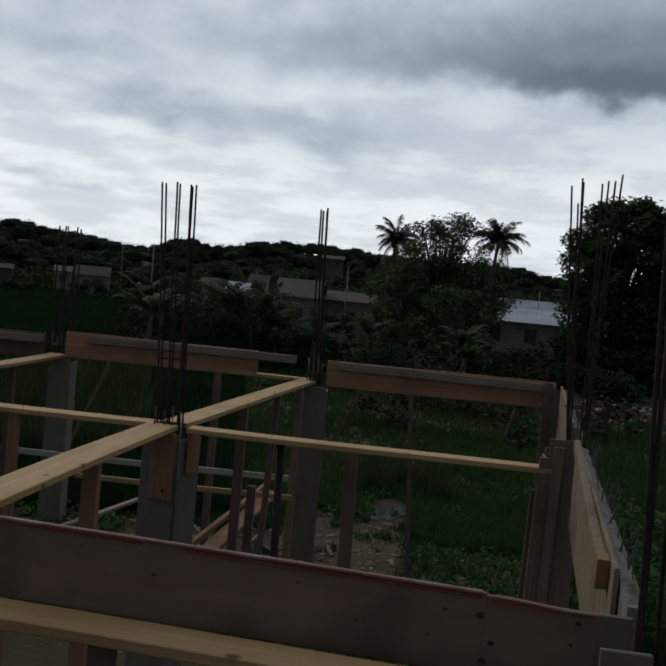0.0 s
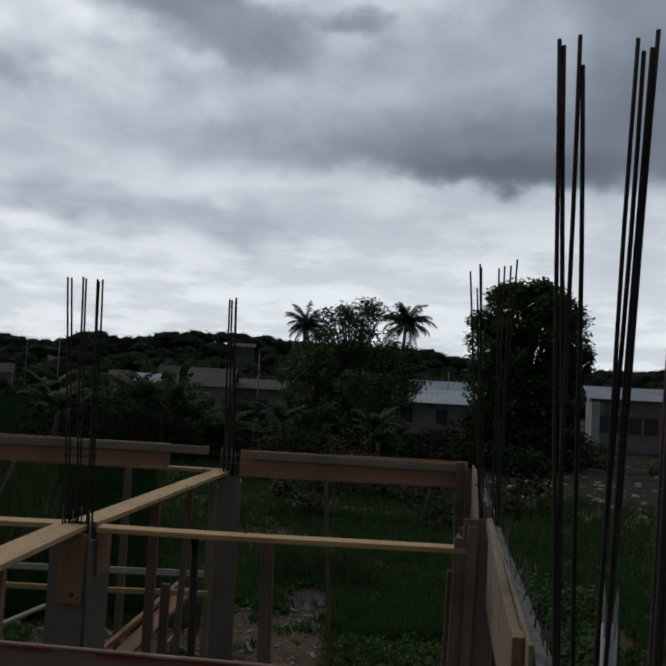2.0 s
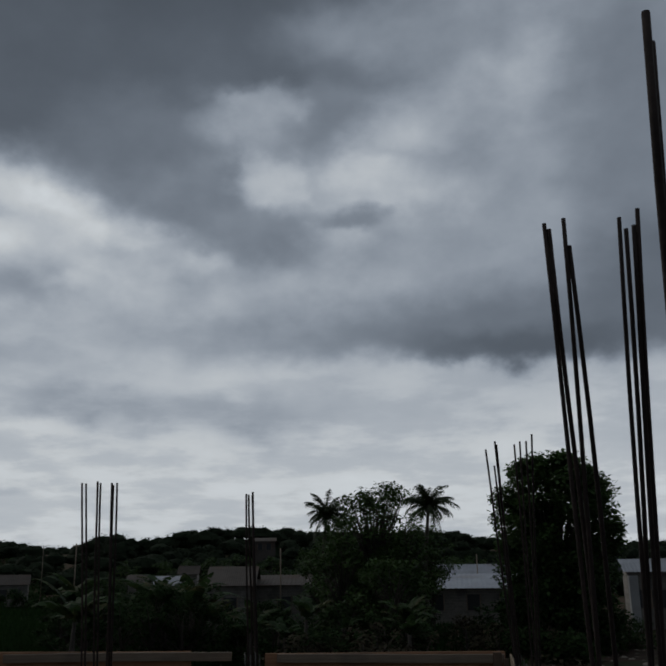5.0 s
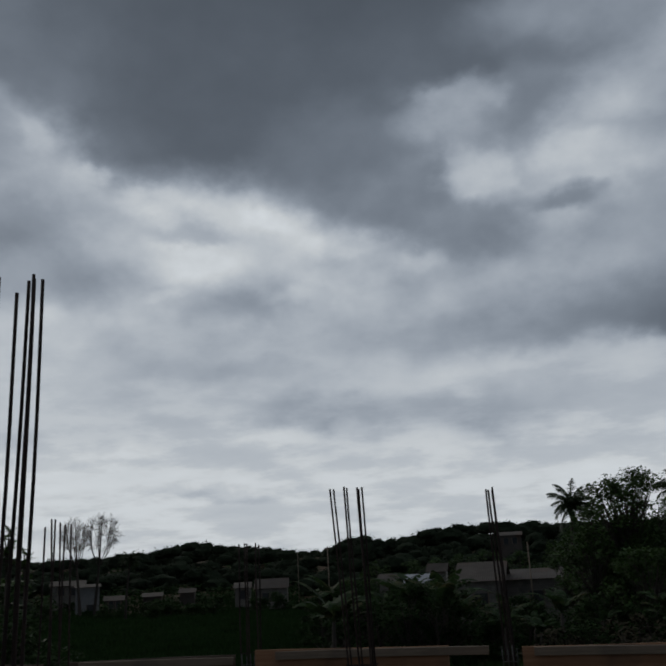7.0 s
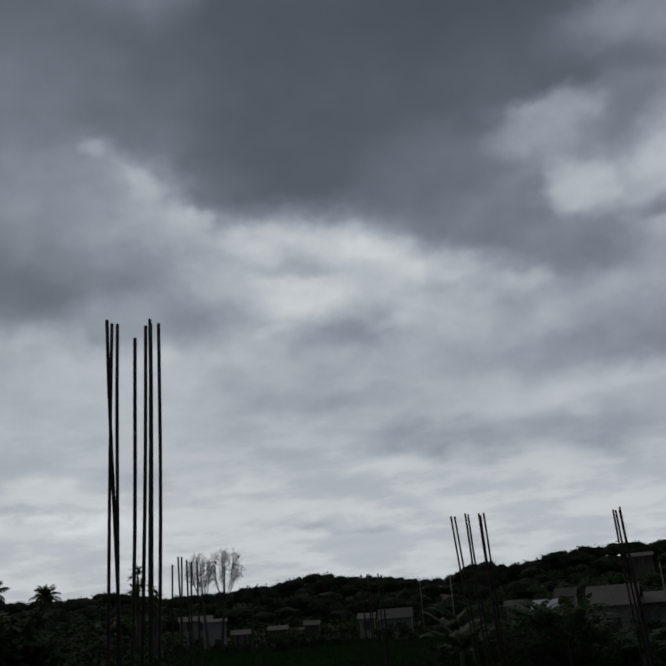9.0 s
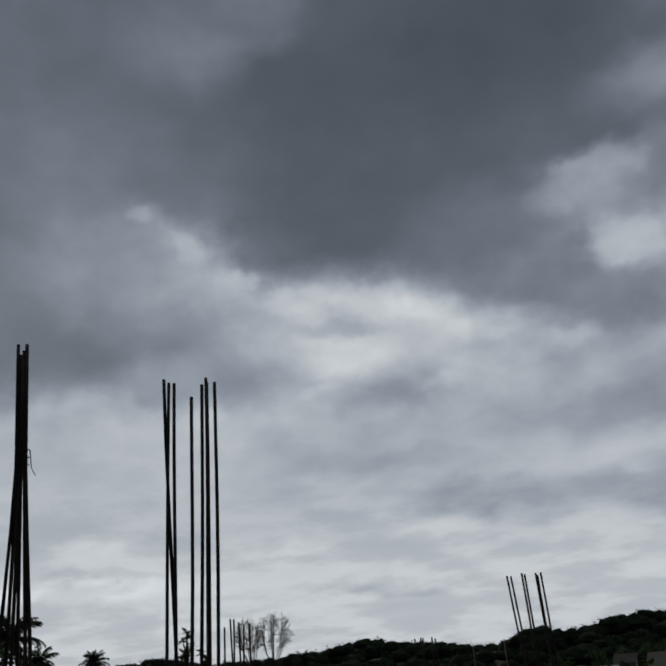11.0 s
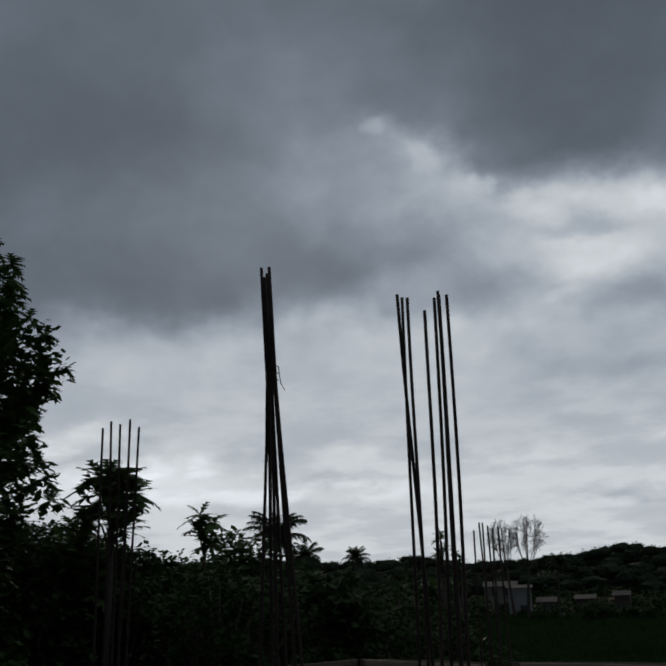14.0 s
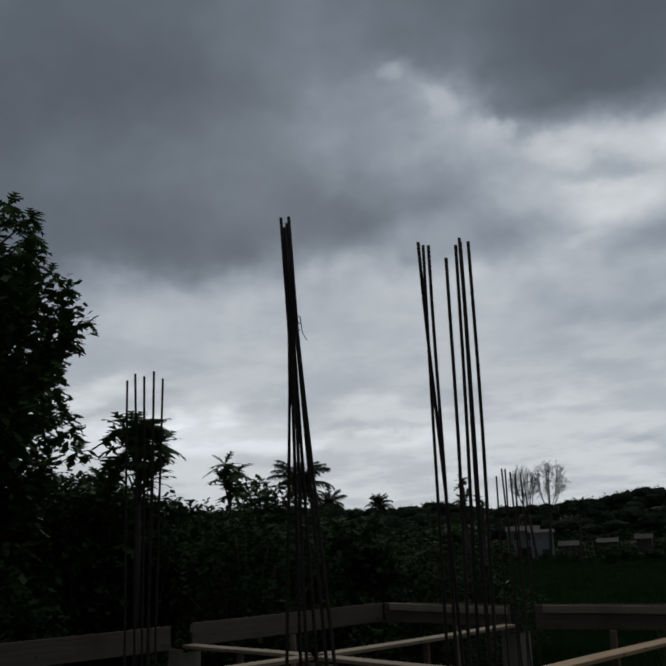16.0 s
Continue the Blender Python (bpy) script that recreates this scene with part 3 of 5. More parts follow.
rebar_cage((-2.2, 6.46), 2.25, [(-2.31, 6.45, -2.430, 6.45, 4.152), (-2.285, 6.46, -2.402, 6.46, 4.148), (-2.235, 6.45, -2.310, 6.45, 4.160), (-2.22, 6.46, -2.290, 6.46, 4.150), (-2.15, 6.45, -2.200, 6.45, 4.148), (-2.14, 6.46, -2.190, 6.46, 4.133), (-2.11, 6.45, -2.160, 6.45, 4.148)], "thin dark rusty bars rising above the form cross", (0.05, 0.30, 0.55), 0.0078)
rebar_cage((-1.66, 10.86), 2.25, [(-1.74, 10.82, -1.795, 10.83, 4.455), (-1.70, 10.92, -1.772, 10.88, 4.45), (-1.655, 10.82, -1.715, 10.84, 4.48), (-1.66, 10.92, -1.725, 10.87, 4.44), (-1.63, 10.86, -1.715, 10.86, 4.43)], "rusty bars bunched together at the top", (0.05, 0.22), 0.012)
rebar_cage((-5.14, 11.12), 2.25, [(-5.30, 11.1, -5.31, 11.1, 3.99), (-5.26, 11.2, -5.265, 11.2, 4.0), (-5.18, 11.1, -5.19, 11.1, 3.99), (-5.06, 11.1, -5.06, 11.1, 3.99), (-5.05, 11.2, -5.055, 11.2, 3.97)], "rusty bars above the back row of forms", (0.05, 0.3), 0.011)
rebar_cage((-4.93, 6.36), 2.25, [(-5.05, 6.30, -5.064, 6.36, 4.01), (-4.99, 6.42, -5.000, 6.36, 4.075), (-4.94, 6.30, -4.962, 6.36, 4.07), (-4.90, 6.42, -4.910, 6.36, 4.04), (-4.85, 6.30, -4.857, 6.36, 4.02), (-4.81, 6.42, -4.798, 6.36, 4.02)], "rusty bars standing on a form cross", (0.05, 0.4), 0.008)
rebar_cage((0.80, 6.42), 2.25, [(0.79, 6.36, 0.629, 6.42, 4.35), (0.81, 6.48, 0.70, 6.42, 4.41), (0.82, 6.48, 0.714, 6.44, 4.387), (0.80, 6.40, 0.686, 6.42, 4.228), (0.87, 6.36, 0.844, 6.42, 4.383), (0.89, 6.40, 0.886, 6.42, 4.405), (0.90, 6.44, 0.933, 6.42, 4.408), (0.91, 6.48, 0.979, 6.42, 4.458)], "two groups of rusty bars at the building's edge", (0.1, 0.5), 0.0072)
# the near row
rebar_cage((0.45, 2.42), 1.9, [(0.410, 2.40, 0.337, 2.42, 4.512), (0.424, 2.44, 0.351, 2.42, 4.493), (0.388, 2.40, 0.399, 2.42, 4.528), (0.475, 2.44, 0.410, 2.42, 4.435), (0.475, 2.40, 0.574, 2.42, 4.526), (0.49, 2.44, 0.592, 2.42, 4.487), (0.50, 2.40, 0.617, 2.42, 4.499), (0.505, 2.44, 0.634, 2.42, 4.555)], "tall rusty bars in two tied groups by the corner", (0.5,), 0.0071)
rebar_cage((-2.40, 2.40), 2.28, [(-2.425, 2.40, -2.543, 2.40, 4.714), (-2.530, 2.39, -2.516, 2.40, 4.693), (-2.497, 2.41, -2.487, 2.40, 4.684), (-2.428, 2.40, -2.396, 2.40, 4.603), (-2.365, 2.38, -2.341, 2.40, 4.645), (-2.335, 2.42, -2.320, 2.40, 4.671), (-2.325, 2.40, -2.316, 2.40, 4.65), (-2.295, 2.40, -2.276, 2.40, 4.642)], "tall rusty bars of a near column", (0.4,), 0.0071)
rebar_cage((-3.40, 2.45), 2.28, [(-3.555, 2.43, -3.508, 2.45, 5.134), (-3.50, 2.50, -3.498, 2.46, 5.08), (-3.37, 2.43, -3.475, 2.46, 5.07), (-3.35, 2.50, -3.463, 2.45, 5.09), (-3.14, 2.45, -3.446, 2.45, 5.12), (-3.18, 2.42, -3.456, 2.44, 5.06)], "bars leaning together and tied into one bundle", (0.5,), 0.0086, (-3.43, 2.45, 4.50), (-3.432, 2.45, 4.42))
rebar_cage((-4.95, 2.53), 2.28, [(-4.95, 2.427, -4.95, 2.409, 4.488), (-4.95, 2.505, -4.95, 2.465, 4.537), (-4.95, 2.545, -4.95, 2.530, 4.527), (-4.95, 2.570, -4.95, 2.601, 4.567), (-4.95, 2.585, -4.96, 2.607, 4.55), (-4.95, 2.62, -4.95, 2.668, 4.527)], "rusty bars with loose tops in front of trees", (0.4,), 0.0071)
rebar_cage((0.20, 1.08), 1.6, [(0.158, 1.08, 0.244, 1.08, 4.335), (0.167, 1.105, 0.254, 1.10, 4.29), (0.169, 1.12, 0.256, 1.12, 4.26)], "thick dark bars rising close by", (), 0.0072)


def pale_ties(x, y, wide, top, cross=True):
    """Thin bright ties that stand in a column head among the bars."""
    t = thing("stirrup_stack", "pale steel stirrups standing in a column head", "rebar", (x, y, 2.26), group="column head ties")
    for k, u in enumerate((-0.5, -0.12, 0.2, 0.5)):
        bm = bmesh.new()
        h = top - 2.26 - 0.03 * (k % 2)
        tube(bm, [(u * wide, 0.01 * k, 0), (u * wide + 0.006, 0.01 * k, h * 0.5), (u * wide + 0.002, 0.01 * k, h)], [0.006] * 3, 6)
        part("tie_bar", bm, WIRE, t, smooth=True)
    if not cross:
        return
    bm = bmesh.new()
    tube(bm, [(-0.5 * wide, 0, 0.16), (0.0, 0.0, 0.165), (0.5 * wide, 0.03, 0.16)], [0.005] * 3, 6)
    part("cross_tie", bm, WIRE, t, smooth=True)


pale_ties(-1.68, 10.70, 0.17, 2.60)
pale_ties(-2.22, 6.37, 0.19, 2.44, False)
pale_ties(-5.16, 10.98, 0.17, 2.56)


def column_form(at, z0, z1, w, mat, label, tilt=0.0):
    """Four form boards round a column, held by cleats."""
    col = thing("column_form", label, "formwork", (at[0], at[1], z0), group="column forms")
    h = z1 - z0
    for i in range(4):
        a = math.tau * i / 4
        bm = bmesh.new()
        box(bm, (w + (0.018 if i % 2 else -0.02), 0.018, h * (1 - 0.02 * i)), pose(0, 0, 0), 0.002)
        ob = part("form_board", bm, mat, col)
        ob.matrix_basis = Matrix.Rotation(a, 4, "Z") @ Matrix.Translation((0, -w / 2, h * (1 - 0.02 * i) / 2))
    col.rotation_euler = (0, 0, tilt)
    return col


column_form((-2.203, 6.517), 0.0, 2.24, 0.31, GREYPLY, "grey plywood column form with a brown patch board", -0.24)
for k in "BDFGKL":
    column_form(COLS[k], 0.0, 2.24, 0.28, GREYPLY, "grey plywood column form standing on mud", 0.12)
column_form((0.76, 6.42), 0.0, 2.52, 0.24, STUDWOOD, "weathered board form of an edge column")
corner = thing("corner_form", "grey plywood boards closing a corner column", "formwork", (0.355, 2.36, 0.0))
for dx, dy, wide, top in ((0.0, 0.0, 0.142, 2.496), (0.026, 0.298, 0.114, 2.494)):
    bm = bmesh.new()
    box(bm, (wide, 0.02, top - 1.0), pose(dx, dy, (top + 1.0) / 2), 0.003)
    part("form_board", bm, GREYPLY, corner)
bm = bmesh.new()
box(bm, (0.09, 0.07, 1.0), pose(0.0, 0.1, 0.5), 0.004)
part("stud", bm, GREYWOOD, corner)
for x, w in ((-2.33, 0.28), (-3.42, 0.28), (-4.95, 0.28)):
    column_form((x, 2.45), 0.0, 2.24, w, GREYPLY, "grey plywood column form of the near row")


def soffit(p, q, wide=0.22, label="new yellow pine plank laid as a beam bottom", mat=PINE, lift=0.0, seed=1):
    ob = board("plank", (*p, SOFFIT - 0.02 + lift), (*q, SOFFIT - 0.02 + lift), wide, 0.04, mat, seed=seed)
    return tagged(ob, label, "plank", group="beam bottom planks")


A, B, D, F, G, K, L = (COLS[k] for k in "ABDFGKL")
soffit((A[0] + 0.12, A[1] - 0.05), (0.735, 6.37), 0.17, seed=3)
soffit((F[0] + 0.15, F[1] + 0.06), (A[0] - 0.16, A[1] + 0.06), 0.19, seed=4)
soffit((A[0] - 0.06, A[1] + 0.12), (B[0] - 0.12, B[1] + 0.05), 0.22, seed=5)
soffit((-2.36, 2.68), (A[0] - 0.10, A[1] - 0.02), 0.24, seed=6)
soffit((F[0] - 0.02, F[1] + 0.15), (D[0] - 0.02, D[1] - 0.12), 0.22, seed=7)
soffit((-5.06, 2.70), (F[0] - 0.03, F[1] - 0.10), 0.22, seed=8)
soffit((G[0] + 0.14, G[1]), (F[0] - 0.16, F[1]), 0.20, "pine plank in a darkened tone, laid as a beam bottom", DIMPINE, seed=9)
soffit((G[0], G[1] + 0.14), (K[0], K[1] - 0.1), 0.22, "pine plank in a darkened tone, laid as a beam bottom", DIMPINE, seed=10)
soffit((-7.85, 2.70), (G[0], G[1] - 0.10), 0.22, "pine plank in a darkened tone, laid as a beam bottom", DIMPINE, seed=11)
soffit((L[0] + 0.1, L[1]), (G[0] - 0.14, G[1]), 0.20, "pine plank in a darkened tone, laid as a beam bottom", DIMPINE, seed=12)
soffit((-5.0, 11.2), (B[0] - 0.1, 11.05), 0.18, seed=13)
soffit((-12.0, 2.535), (-2.46, 2.545), 0.21, seed=14)
soffit((-2.44, 2.590), (0.265, 2.424), 0.160, seed=15)

nail_rnd = random.Random(41)
nails = thing("bent_nails", "short bent nails sticking out of beam bottom planks", "nails", (-1.0, 6.4, SOFFIT))
for x, y in ((-0.95, 6.40), (-1.86, 9.0), (-3.4, 6.42)):
    bm = bmesh.new()
    dx, dy = nail_rnd.uniform(-0.02, 0.02), nail_rnd.uniform(-0.02, 0.02)
    tube(bm, [(x + 1.0, y - 6.4, -0.01), (x + 1.0 + dx * 0.4, y - 6.4 + dy * 0.4, 0.02), (x + 1.0 + dx, y - 6.4 + dy, 0.035)], [0.003, 0.003, 0.0035], 6)
    part("nail", bm, WIRE, nails)
# back side boards, 0.30 m high, standing on edge
def side_board(p, q, z0, z1, mat=BOARD, thick=0.03, cap=True, label="orange-brown form board standing on edge", seed=1):
    zc = (z0 + z1) / 2
    t = thing("side_form", label, "formwork", (p[0], p[1], z0), group="beam side forms")
    board("form_board", (*p, zc), (*q, zc), thick, z1 - z0, mat, t, seed=seed)
    if cap:
        d = (Vector(q) - Vector(p)).normalized()
        o = Vector((d.y, -d.x)) * 0.045
        pp, qq = Vector(p) + d * 0.15 + o, Vector(q) - d * 0.02 + o
        board("batten", (*pp, z1 - 0.06), (*qq, z1 - 0.075), 0.05, 0.10, GREYWOOD, t, seed=seed + 1)
    return t


side_board((-1.55, 10.92), (1.30, 10.92), 2.245, 2.575, seed=21)
side_board((-5.06, 11.02), (-2.47, 11.02), 2.265, 2.60, seed=22, cap=False)
ob = board("batten", (-4.75, 10.97, 2.53), (-1.96, 10.97, 2.54), 0.05, 0.10, GREYWOOD, seed=23)
tagged(ob, "grey weathered batten nailed along a side form", "batten")
side_board((-7.52, 10.42), (-5.35, 11.0), 2.23, 2.555, DIMBOARD, label="form board in a darkened brown, standing on edge", seed=24)
side_board((-10.28, 10.36), (-7.93, 10.42), 2.24, 2.535, DIMBOARD, label="form board in a darkened brown, standing on edge", seed=25)
side_board((-10.30, 10.30), (-10.30, 6.64), 2.245, 2.53, DIMBOARD, label="form board in a darkened brown, standing on edge", seed=26)
side_board((-10.30, 6.30), (-10.30, 2.60), 2.225, 2.52, DIMBOARD, label="form board in a darkened brown, standing on edge", seed=27)

end_post = thing("end_upright", "brown upright boards closing the back beam form", "formwork", (1.20, 10.84, 0.0))
for dx, w, top in ((0.0, 0.10, 2.57), (0.10, 0.06, 2.50)):
    bm = bmesh.new()
    box(bm, (w, 0.03, top), pose(dx, -0.02 * (dx > 0), top / 2), 0.003)
    part("upright", bm, STUDWOOD, end_post)

# near plywood side form with a red edge, behind the ledge plank
near = thing("near_side_form", "dark brown film-faced plywood with a worn red edge", "formwork", (-1.0, 2.66, 2.3))


def near_top(x):
    return 2.516 - 0.030 * x


for x0, x1, drop in ((-4.0, -0.02, 0.0), (-0.018, 0.322, 0.011)):
    board("panel", (x0, 2.655, near_top(x0) - 0.135 - drop), (x1, 2.655, near_top(x1) - 0.135 - drop), 0.018, 0.27, PLY, near, bow=0.0015, seed=int(60 + x0))
board("red_edge", (-4.0, 2.652, near_top(-4.0) - 0.002), (-0.03, 2.652, near_top(-0.03) - 0.002), 0.022, 0.010, REDEDGE, near, "worn red edge paint", seed=3)
board("red_edge", (-0.018, 2.652, near_top(-0.018) - 0.013), (0.32, 2.652, near_top(0.32) - 0.013), 0.022, 0.010, REDEDGE, near, "worn red edge paint", seed=4)
for x0, x1, dz in ((-2.2, -1.15, 0.012), (-1.0, -0.03, 0.013), (0.0, 0.31, 0.022)):
    board("red_stripe", (x0, 2.6445, near_top(x0) - dz), (x1, 2.6445, near_top(x1) - dz), 0.002, 0.012, REDPAINT, near, "faded red paint below the edge", bow=0.001, seed=5)
hole_rnd = random.Random(8)
for x, dz, r in ((-0.032, 0.072, 0.011), (0.01, 0.155, 0.009), (-0.012, 0.215, 0.010), (-0.144, 0.07, 0.006), (0.272, 0.05, 0.008), (0.255, 0.12, 0.005), (-0.19, 0.16, 0.004), (-0.62, 0.06, 0.004), (-1.1, 0.11, 0.005), (-1.35, 0.05, 0.003), (-0.42, 0.15, 0.003)):
    bm = bmesh.new()
    tube(bm, [(0, 0, 0), (0, -0.0025, 0)], [r, r * 0.9], 12)
    for v in bm.verts:
        v.co.x *= hole_rnd.uniform(1.0, 1.5)
    ob = part("knot_hole", bm, KNOT, near, "dark knot in the plywood")
    ob.location = (x + 1.0, -0.0145, near_top(x) - dz - 2.3)
tagged(board("offcut", (-0.12, 2.458, 2.319), (0.272, 2.325, 2.319), 0.060, 0.034, GREYWOOD, seed=31), "grey offcut of lumber lying on the ledge plank", "lumber")

# right-hand beam form
RIGHT = ((0.415, 2.70), (1.36, 10.9))


def right_at(s, off=0.0):
    (x0, y0), (x1, y1) = RIGHT
    d = Vector((x1 - x0, y1 - y0)).normalized()
    return (x0 + (x1 - x0) * s + d.y * off, y0 + (y1 - y0) * s - d.x * off)


right = thing("edge_beam_form", "pale plywood beam form with battens and tie wires", "formwork", (0.42, 2.62, 1.9))
for a, b in ((0.03, 0.415), (0.53, 0.98)):
    board("inner_panel", (*right_at(a), 2.25), (*right_at(b), 2.25), 0.018, 0.62, PALEPLY, right, seed=41)
    board("outer_panel", (*right_at(a - 0.01, 0.08), 2.17), (*right_at(b, 0.08), 2.17), 0.018, 0.60, PALEPLY, right, seed=42)
board("batten", (*right_at(0.062, -0.032), 2.50), (*right_at(0.41, -0.012), 2.525), 0.042, 0.075, PALEPLY, right, seed=43)
board("cleat", (*right_at(0.050, -0.033), 2.49), (*right_at(0.061, -0.033), 2.49), 0.045, 0.11, PATCHWOOD, right, "brown end block", seed=44)
fill_rnd = random.Random(71)
for a, b in ((0.0, 0.415), (0.53, 0.98)):
    n, vs, fs = 120, [], []
    for k in range(n + 1):
        q = a + (b - a) * k / n
        top = 2.515 + 0.03 * noise.noise((q * 60, 2, 3)) + 0.02 * noise.noise((q * 190, 5, 1))
        for off, zz in ((0.012, 1.95), (0.012, top), (0.035, top + 0.012 * noise.noise((q * 220, 9, 1))), (0.064, top - 0.012 + 0.025 * noise.noise((q * 150, 4, 8))), (0.068, 1.95)):
            x, y = right_at(q, off)
            vs.append((x - right.location.x, y - right.location.y, zz - right.location.z))
    for k in range(n):
        for c in range(4):
            fs.append((k * 5 + c, k * 5 + c + 1, k * 5 + c + 6, k * 5 + c + 5))
    fs += [(0, 1, 2, 3, 4), tuple(n * 5 + c for c in (4, 3, 2, 1, 0))]
    raw("rough_fill", vs, fs, CONCRETE, right, "rough grey cast concrete")
rr = random.Random(5)
for i in range(46):
    s = rr.uniform(0.03, 0.9)
    bm = bmesh.new()
    x, y = right_at(s, 0.06 + rr.uniform(-0.02, 0.02))
    tube(bm, [(x, y, 2.5), (x + rr.uniform(-0.02, 0.03), y + rr.uniform(-0.02, 0.02), 2.57 + rr.uniform(0.0, 0.1))], [0.004, 0.003], 4)
    ob = part("wire_tie", bm, WIRE, right)
    ob.location = -right.location

edge_boards = thing("edge_column_boards", "brown upright boards nailed beside an edge column", "formwork", (0.66, 6.30, 0.0))
for dx, dy, w, top in ((-0.05, 0.0, 0.09, 2.38), (-0.10, 0.08, 0.05, 2.12), (0.03, -0.03, 0.07, 2.47)):
    bm = bmesh.new()
    box(bm, (w, 0.03, top), pose(dx, dy, top / 2, 0, 1.0), 0.003)
    part("upright", bm, STUDWOOD, edge_boards)

# props under the planks
def prop(x, y, top, w=0.06, mat=DARKWOOD, lean=(0, 0), round_=False, label="dark wooden prop under a beam plank"):
    h = top
    bm = bmesh.new()
    if round_:
        tube(bm, [(lean[0], lean[1], 0), (0, 0, h)], [w / 2, w / 2], 10)
        ob = part("prop", bm, mat, smooth=True)
    else:
        box(bm, (w, w * 0.7, h), pose(0, 0, h / 2), 0.003)
        for v in bm.verts:
            k = 1 - v.co.z / h
            v.co.x += lean[0] * k
            v.co.y += lean[1] * k
        ob = part("prop", bm, mat)
    ob.location = (x, y, 0)
    return tagged(ob, label, "prop", group="props under the planks")


TOP = SOFFIT - 0.045
prop(-1.33, 6.43, TOP, 0.06, STEEL, (0.06, 0), True, "dark round post under a beam plank")
prop(-0.80, 6.6, TOP, 0.10, STUDWOOD, (0.06, 0))
prop(-0.46, 10.8, 2.24, 0.055, STUDWOOD, (0.16, 0))
prop(-2.95, 10.9, 2.26, 0.09, STUDWOOD)
prop(-3.46, 6.42, TOP, 0.08, PATCHWOOD)
prop(-2.30, 5.14, TOP, 0.10, PATCHWOOD)
prop(-2.0, 8.15, TOP, 0.09, DARKWOOD)
prop(-1.98, 8.8, 1.35, 0.09, DARKWOOD)
prop(-1.88, 9.35, TOP, 0.07, STUDWOOD, (-0.1, 0.1))
prop(-1.78, 10.3, TOP, 0.08, STUDWOOD)
for x, y in ((-4.98, 8.0), (-5.08, 9.6), (-6.3, 6.4), (-9.0, 6.42), (-7.7, 8.3), (-8.9, 10.4), (-6.5, 10.7), (-10.3, 8.4), (-10.3, 4.6), (-7.78, 4.4), (-5.0, 4.3), (-1.2, 2.5), (-0.3, 2.5), (-1.75, 2.5)):
    prop(x, y, TOP if y < 10 and x > -10.2 else 2.22, 0.08, random.choice((STUDWOOD, DARKWOOD, PATCHWOOD)), (random.uniform(-0.06, 0.06), 0))

# low cross boards and lumber on the ground
for p, q, w, t, mat, lab in (((-5.7, 10.62, 1.03), (-1.8, 10.62, 1.07), 0.03, 0.075, PALEBOARD, "pale grey cross board nailed to column forms"),
                             ((-4.3, 9.8, 1.0), (-1.7, 9.8, 1.03), 0.04, 0.06, PINE, "yellow cross board between column forms"),
                             ((-2.65, 8.6, 0.33), (-2.25, 11.7, 0.62), 0.20, 0.05, BOARD, "brown plank sloping over debris"),
                             ((-2.82, 8.9, 0.42), (-2.35, 11.8, 0.70), 0.06, 0.06, BOARD, "brown plank sloping over debris"),
                             ((-4.9, 10.2, 0.10), (-4.1, 12.4, 0.24), 0.08, 0.04, GREYWOOD, "grey plank lying in the weeds")):
    tagged(board("plank", p, q, w, t, mat, seed=51), lab, "plank")
for name, x, y, turn, wide, z0, z1 in (("patch_board", -2.216, 6.341, -13.75, 0.21, 1.73, 2.25), ("patch_board", -2.026, 6.495, 76.25, 0.17, 1.93, 2.26)):
    bm = bmesh.new()
    box(bm, (wide, 0.022, z1 - z0), pose(0, 0, (z0 + z1) / 2), 0.004)
    ob = part(name, bm, PATCHWOOD)
    ob.location, ob.rotation_euler = (x, y, 0), (0, 0, radians(turn))
    tagged(ob, "brown patch board nailed to a column form", "board")
    if wide > 0.2:
        bm = bmesh.new()
        tube(bm, [(0.03, -0.010, 1.80), (0.03, -0.0135, 1.80)], [0.017, 0.016], 10)
        part("knot_hole", bm, KNOT, ob, "dark knot hole")
bm = bmesh.new()
tube(bm, [(-2.088, 6.315, 1.2), (-2.085, 6.312, 1.8), (-2.083, 6.315, 2.34)], [0.007, 0.007, 0.006], 7)
tagged(part("tie_rod", bm, WIRE, smooth=True), "thin pale steel rod along a column form's corner", "rod")

# grey pipe by the corner and rough concrete below it
pipe = thing("pipe", "grey weathered pipe split at the top, standing by the corner", "pipe", (0.672, 2.90, 0.0))
bm = bmesh.new()
tube(bm, [(0, 0, 0), (0.015, 0.005, 1.5), (0.025, 0.01, 2.66)], [0.027] * 3, 12)
part("tube", bm, PVC, pipe, smooth=True)
for a, h in ((0.3, 0.10), (2.2, 0.16), (3.9, 0.06), (5.2, 0.12)):
    bm = bmesh.new()
    c, sn = math.cos(a), math.sin(a)
    x, y = 0.025 + 0.022 * c, 0.01 + 0.022 * sn
    tube(bm, [(x, y, 2.62), (x + 0.004 * c, y + 0.004 * sn, 2.66 + h * 0.5), (x + 0.010 * c, y + 0.01 * sn, 2.66 + h)], [0.008, 0.006, 0.002], 5)
    part("splinter", bm, PVC, pipe)
bm = bmesh.new()
tube(bm, [(0.565, 2.86, 0.0), (0.59, 2.87, 1.4), (0.652, 2.88, 2.66)], [0.011, 0.010, 0.008], 7)
tagged(part("stick", bm, STUDWOOD, smooth=True), "thin wooden stick standing beside the pipe", "stick")
